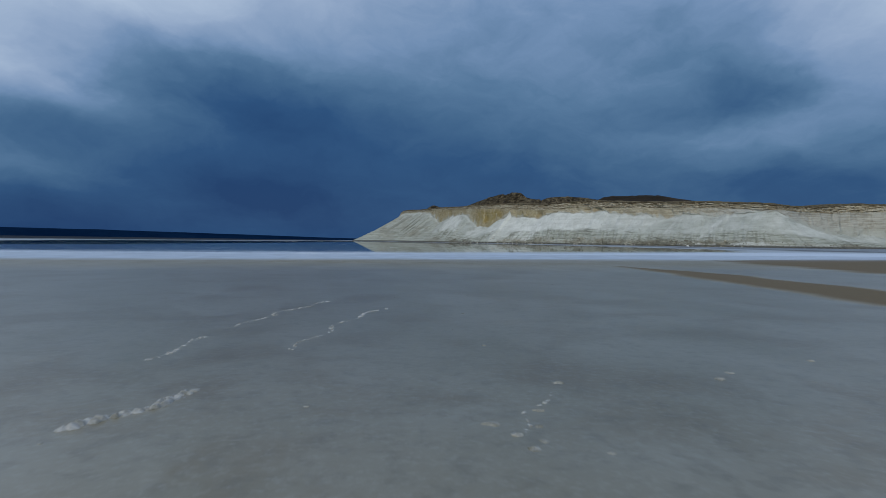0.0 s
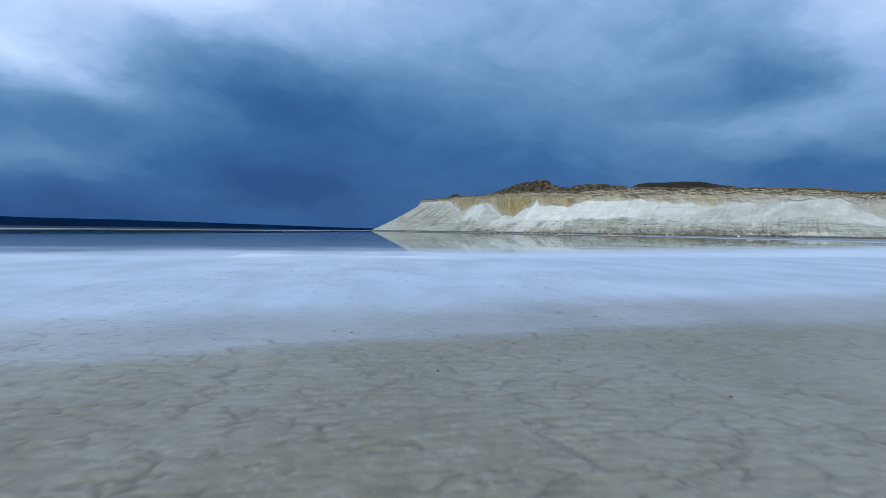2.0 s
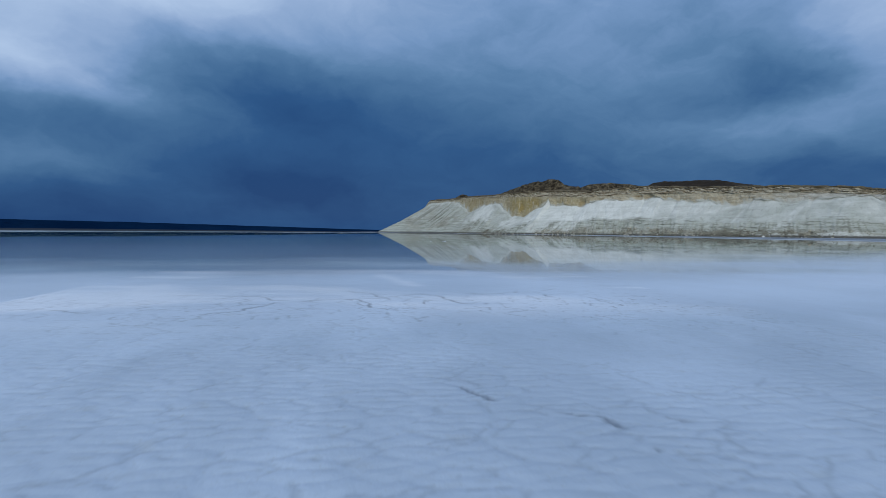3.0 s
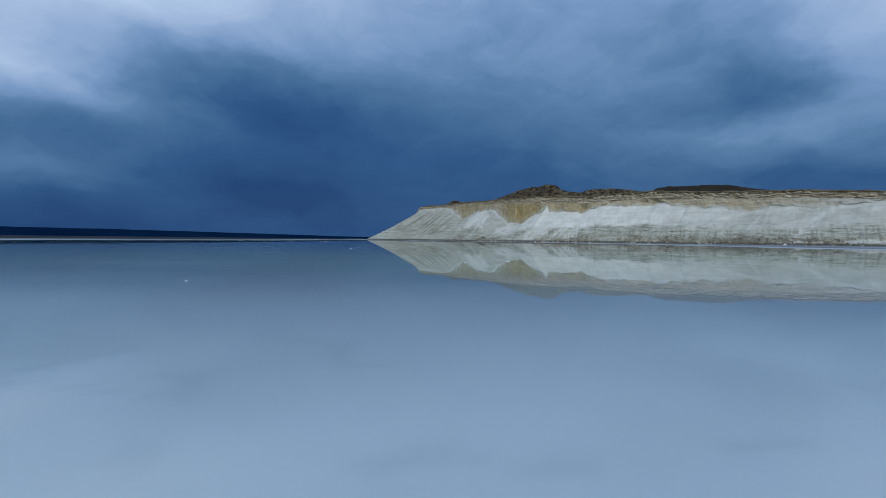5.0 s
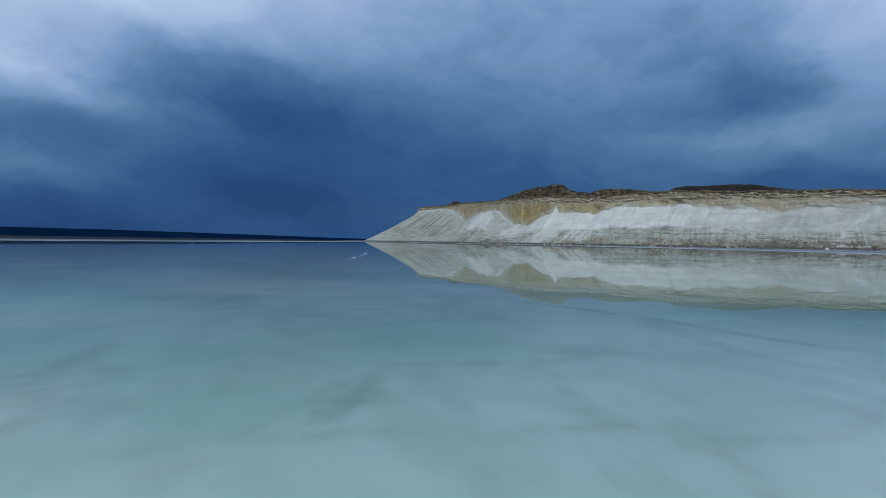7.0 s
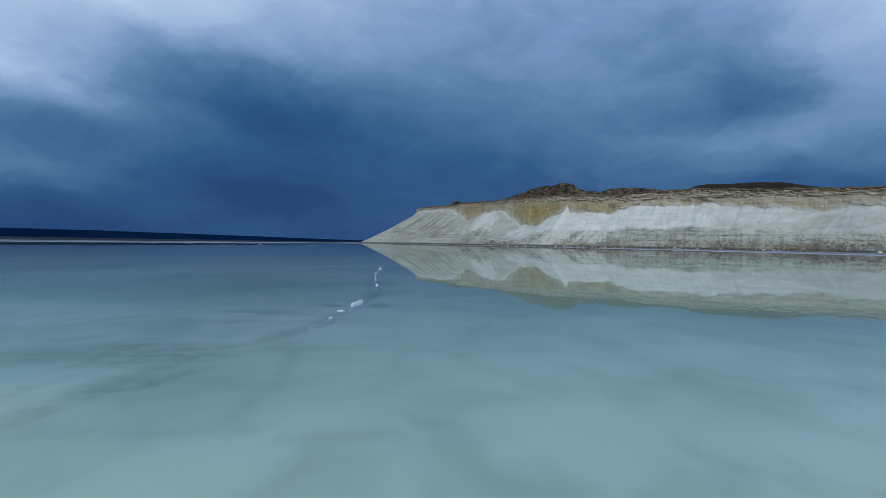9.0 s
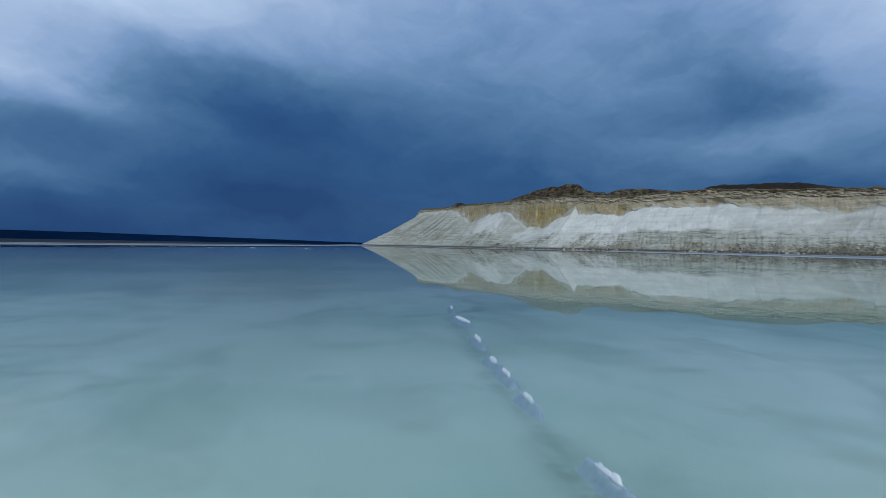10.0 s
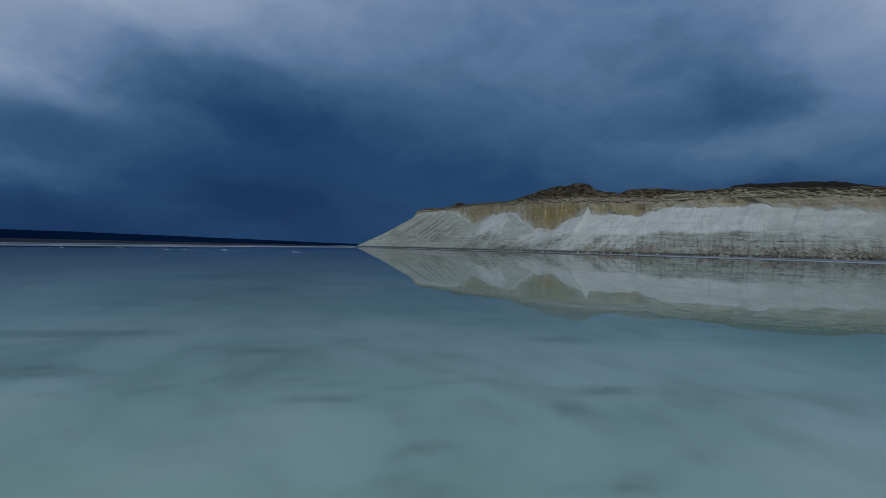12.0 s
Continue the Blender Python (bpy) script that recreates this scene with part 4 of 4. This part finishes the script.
def build_scree():
    """Loose stones over the toe of the slope, too many to count."""
    bm = bmesh.new()
    bmesh.ops.create_icosphere(bm, subdivisions=1, radius=0.5)
    unit = np.array([v.co[:] for v in bm.verts])
    tris = np.array([[v.index for v in f.verts] for f in bm.faces])
    bm.free()
    rng = np.random.RandomState(9)
    idx = np.flatnonzero((U > 250) & (U < 690))
    verts, faces, count = [], [], 0
    dens = fbm(U * 0.025, U * 0, 98) ** 3
    pick = rng.choice(idx, 5200, p=dens[idx] / dens[idx].sum())
    for i in pick:
        k = 0.24 * rng.rand() ** 1.5
        size = 0.3 + 1.0 * rng.rand() ** 3
        p = CF[i] + (CW[i] - CF[i]) * HC[i] * k + OUT[i] * rng.uniform(-0.5, 2.0) + rng.uniform(-0.4, 0.4, 2)
        z = max(0.0, -0.3 + (ZC[i] + 0.3) * k ** 1.08) + 0.2
        shape = unit * (1 + rng.uniform(-0.28, 0.28, unit.shape)) * size * np.array([1, rng.uniform(0.6, 1), rng.uniform(0.45, 0.8)])
        a = rng.uniform(0, 6.28)
        c, sn = math.cos(a), math.sin(a)
        verts.append(np.stack([shape[:, 0] * c - shape[:, 1] * sn + p[0], shape[:, 0] * sn + shape[:, 1] * c + p[1], shape[:, 2] + z], -1))
        faces.append(tris + count)
        count += len(unit)
    me = bpy.data.meshes.new("scree")
    me.from_pydata(np.concatenate(verts).tolist(), [], np.concatenate(faces).tolist())
    ob = part("scree", me, SCREE)
    tagged(ob, "grey and tan loose stones along the cliff foot", "scree", kind="stuff")


build_scree()


# ---------------------------------------------------------------- salt ridges and fragments
def salt_ridge(label, pts, width, height, seed, z0, mat=None, solid=False):
    """A low ridge of crumbled salt along a bent line: knobs and gaps rising out of one crusted strip."""
    p = np.array(pts, float)
    s = np.r_[0, np.cumsum(np.hypot(*np.diff(p, axis=0).T))]
    t1 = np.arange(0, s[-1], 0.014)
    across = np.linspace(-1.6, 1.6, 41) * width
    t, w = np.meshgrid(t1, across)
    cx = np.interp(t, s, p[:, 0])
    cy = np.interp(t, s, p[:, 1])
    gx, gy = np.gradient(cx, axis=1), np.gradient(cy, axis=1)
    ln = np.hypot(gx, gy)
    bend = 0.06 * np.sin(t * 4.0 + seed) + 0.10 * (fbm(t * 1.3, t * 0, seed + 5) - 0.5)
    bend = bend * (0.06 if solid else 1.0)
    x, y = cx - gy / ln * (w + bend), cy + gx / ln * (w + bend)
    ends = step(0.0, 0.25, t) * step(0.0, 0.25, s[-1] - t)
    body = (1.0 if solid else step(0.24, 0.42, fbm(t * 1.9, t * 0, seed + 1))) * ends
    dome = np.exp(-(w / (width * (0.35 + 0.5 * body) * (0.7 + 0.7 * fbm(t * 5, t * 0, seed + 2)))) ** 2)
    knob = step(0.0, 0.022, cell_edges(x + 0.02 * fbm(x * 30, y * 30, seed), y, 0.095, seed + 3))
    rough = fbm(x * 26, y * 26, seed + 4, 3)
    z = z0 - 0.030 + (0.032 + height * (0.25 + 0.75 * body)) * dome * (0.35 + 0.35 * knob + 0.4 * rough + 0.55 * (fbm(x * 9, y * 9, seed + 6, 3) - 0.2)) * (0.25 + 0.75 * body)
    if mat is not CRUSTED:
        z = z - 0.13 * (1 - np.exp(-(w / (width * 0.95)) ** 2) * ends)
    ob = part("salt_ridge", grid_mesh("salt_ridge", x, y, z), mat or SALT)
    return tagged(ob, label, "salt ridge")


salt_ridge("white lumpy salt ridge on wet grey silt", [(-1.9, 3.75), (-1.73, 4.08), (-1.4, 4.4), (-1.3, 4.75), (-1.12, 5.1)], 0.11, 0.035, 101, 0.010, CRUSTED, True)
salt_ridge("thin broken white salt ridge on grey silt", [(-0.75, 6.4), (-0.4, 7.4), (0.05, 9.0), (0.4, 9.9), (0.7, 10.7), (0.9, 11.1)], 0.11, 0.020, 111, 0.002, CRUSTED)
salt_ridge("long lumpy pale salt ridge on grey silt",
           [(-2.0, 6.0), (-1.75, 7.6), (-1.64, 8.35), (-1.3, 9.4), (-1.05, 10.3), (-0.79, 10.9), (-0.62, 11.4), (-0.28, 12.2), (-0.05, 12.5)], 0.15, 0.024, 121, 0.000, CRUSTED)
salt_ridge("low half-buried loop of salt crust on brown silt", [(1.05, 3.2), (1.15, 3.42), (1.4, 3.6), (1.42, 3.9), (1.6, 4.2), (1.9, 4.9)], 0.07, 0.022, 181, -0.004, CRUSTED)
salt_ridge("faint white streak of salt crust on silt", [(2.55, 21.2), (2.7, 21.6), (2.85, 22.0)], 0.10, 0.02, 183, 0.004, CRUSTED)
salt_ridge("faint white streak of salt crust on silt", [(2.8, 13.7), (3.3, 13.1)], 0.05, 0.02, 185, 0.004, CRUSTED)
salt_ridge("faint white streak of salt crust on silt", [(1.35, 27.7), (1.45, 28.0), (1.55, 28.5)], 0.06, 0.02, 187, 0.004, CRUSTED)
salt_ridge("low ragged salt crust on grey silt", [(3.2, 21.5), (3.45, 21.9), (3.7, 22.1)], 0.14, 0.02, 161, -0.005, CRUSTED)
salt_ridge("white crumbling salt ridge rising out of the brine", [(0.15, 157.02), (0.2, 157.2), (0.33, 157.6), (0.43, 157.95), (0.47, 158.15)], 0.05, 0.026, 133, 0.014, FRESH, True)
salt_ridge("drowned pale flank of a salt ridge", [(0.12, 156.85), (0.2, 157.15), (0.36, 157.65), (0.50, 158.5)], 0.14, 0.008, 137, -0.040, DROWNED, True)
salt_ridge("drowned white salt ridge just under the brine", [(-0.55, 154.6), (-0.2, 155.2), (0.0, 155.7)], 0.13, 0.03, 141, -0.035)


def salt_islet(pts, width, seed):
    """A short white crest of salt standing just out of the brine on its own pale drowned flank."""
    (ax, ay), (bx, by) = pts[0], pts[-1]
    far = math.hypot(bx - ax, by - ay)
    ex, ey = (bx - ax) / far, (by - ay) / far

    def longer(d):
        return [(ax - ex * d, ay - ey * d), *pts, (bx + ex * d, by + ey * d)]

    islet = new("salt_islet")
    islet.location = (ax, ay, 0)
    tagged(islet, "small white salt crest breaking the still brine", "salt lump", "salt lumps in the brine")
    crest = salt_ridge("white crumbled crest", longer(0.14), width * 0.65, 0.018, seed, 0.012, FRESH, True)
    flank = salt_ridge("pale drowned flank", longer(0.30), width * 2.2, 0.012, seed + 1, -0.022, DROWNED, True)
    for piece, name in ((crest, "crest"), (flank, "flank")):
        piece.name = name
        piece.parent = islet
        piece.matrix_parent_inverse = Matrix.Translation((-ax, -ay, 0))
        del piece["category"]


for k, (line, width) in enumerate((
        ([(0.99, 162.35), (0.96, 162.6), (0.96, 162.85)], 0.05), ([(1.04, 164.6), (1.04, 164.9)], 0.035), ([(1.10, 165.4), (1.09, 165.85)], 0.04),
        ([(1.17, 167.2), (1.16, 167.55)], 0.035), ([(1.25, 168.2), (1.25, 168.6)], 0.04), ([(1.30, 168.9), (1.27, 169.25)], 0.03),
        ([(1.45, 170.4), (1.47, 170.95)], 0.04), ([(1.72, 172.4), (1.68, 172.8), (1.62, 173.3)], 0.045), ([(1.83, 174.7), (1.85, 175.1)], 0.04),
        ([(9.6, 114.5), (9.95, 114.9), (10.15, 115.6), (10.2, 116.5)], 0.035), ([(8.1, 113.5), (8.35, 113.6)], 0.04), ([(6.7, 112.65), (6.9, 112.75)], 0.035))):
    salt_islet(line, width, 501 + 7 * k)


def fragment_mesh(seed, mat):
    bm = bmesh.new()
    bmesh.ops.create_icosphere(bm, subdivisions=2, radius=0.5)
    for v in bm.verts:
        v.co *= 1 + 0.45 * noise.noise(v.co * 3.0 + Vector((seed * 3.7, 0, 0))) + 0.15 * noise.noise(v.co * 9.0)
        v.co.z *= 0.35
    me = bpy.data.meshes.new("salt_fragment")
    bm.to_mesh(me)
    bm.free()
    me.materials.append(mat)
    return me


FRAGMENTS = [fragment_mesh(s, SALT) for s in range(5)]
DULL = [fragment_mesh(s, SILTED) for s in range(5, 10)]


def fragment(x, y, size, rnd, label, group):
    silted = "silt" in label
    ob = new("salt_fragment", rnd.choice(DULL if silted else FRAGMENTS))
    z = float(ground_height(np.array([x]), np.array([y]))[0][0])
    ob.matrix_world = pose(x, y, max(z, -0.01) + size * (-0.06 if silted else 0.08), 0, 0, rnd.uniform(0, 360)) @ Matrix.Diagonal((size, size * rnd.uniform(0.5, 1.0), size * (0.35 if "floe" in label else 0.8), 1))
    tagged(ob, label, "salt lump", group)


rnd = random.Random(11)
for x, y, s in ((0.005, 156.28, 0.13), (-4.4, 98, 0.12)):
    fragment(x, y, s, rnd, "white salt lump breaking the still brine", "salt lumps in the brine")
for _ in range(26):
    x = rnd.uniform(-52, -2)
    fragment(x, 312 - x * 0.1 + rnd.gauss(0, 9), rnd.uniform(0.2, 0.6), rnd, "white salt crust floe in the shallow brine", "salt floes off the shore")
for x, y in ((1.5, 3.99), (1.16, 3.45), (1.37, 3.6), (1.97, 4.84), (1.19, 3.18), (3.86, 5.03), (5.2, 5.5), (1.3, 3.3), (1.05, 3.7), (3.6, 4.8)):
    fragment(x, y, rnd.uniform(0.08, 0.16), rnd, "pale salt crust piece lying on wet silt", "salt pieces on the silt")
for _ in range(110):
    x, y = rnd.gauss(1.0, 2.4), rnd.uniform(1, 36)
    fragment(x, y, 0.015 + 0.055 * rnd.random() ** 2, rnd, "small pale salt crumb on grey silt", "salt pieces on the silt")


# dark pebbles on the bare silt beside the salt
PEBBLE = rock_material("dark_pebble", (0.05, 0.05, 0.048), (0.10, 0.10, 0.095))
pebbles = [rock_mesh("pebble", k, 0.7, PEBBLE) for k in (21, 22, 23)]
for x, y in [(2.5, 37.55), (2.39, 38.6), (2.44, 38.5), (1.98, 38.3), (3.4, 36.56), (2.62, 37.7), (2.7, 37.8), (0.9, 39.2), (-0.4, 38.9)] + \
        [(rnd.gauss(2.0, 2.2), rnd.uniform(33, 41)) for _ in range(10)]:
    ob = new("pebble", rnd.choice(pebbles))
    size = rnd.uniform(0.014, 0.034)
    ob.matrix_world = pose(x, y, float(ground_height(np.array([x]), np.array([y]))[0][0]) + 0.006 + size * 0.2, 0, 0, rnd.uniform(0, 360)) @ Matrix.Diagonal((size, size * 0.8, size, 1))
    tagged(ob, "small dark pebble lying on cracked silt", "pebble", "pebbles on the silt")
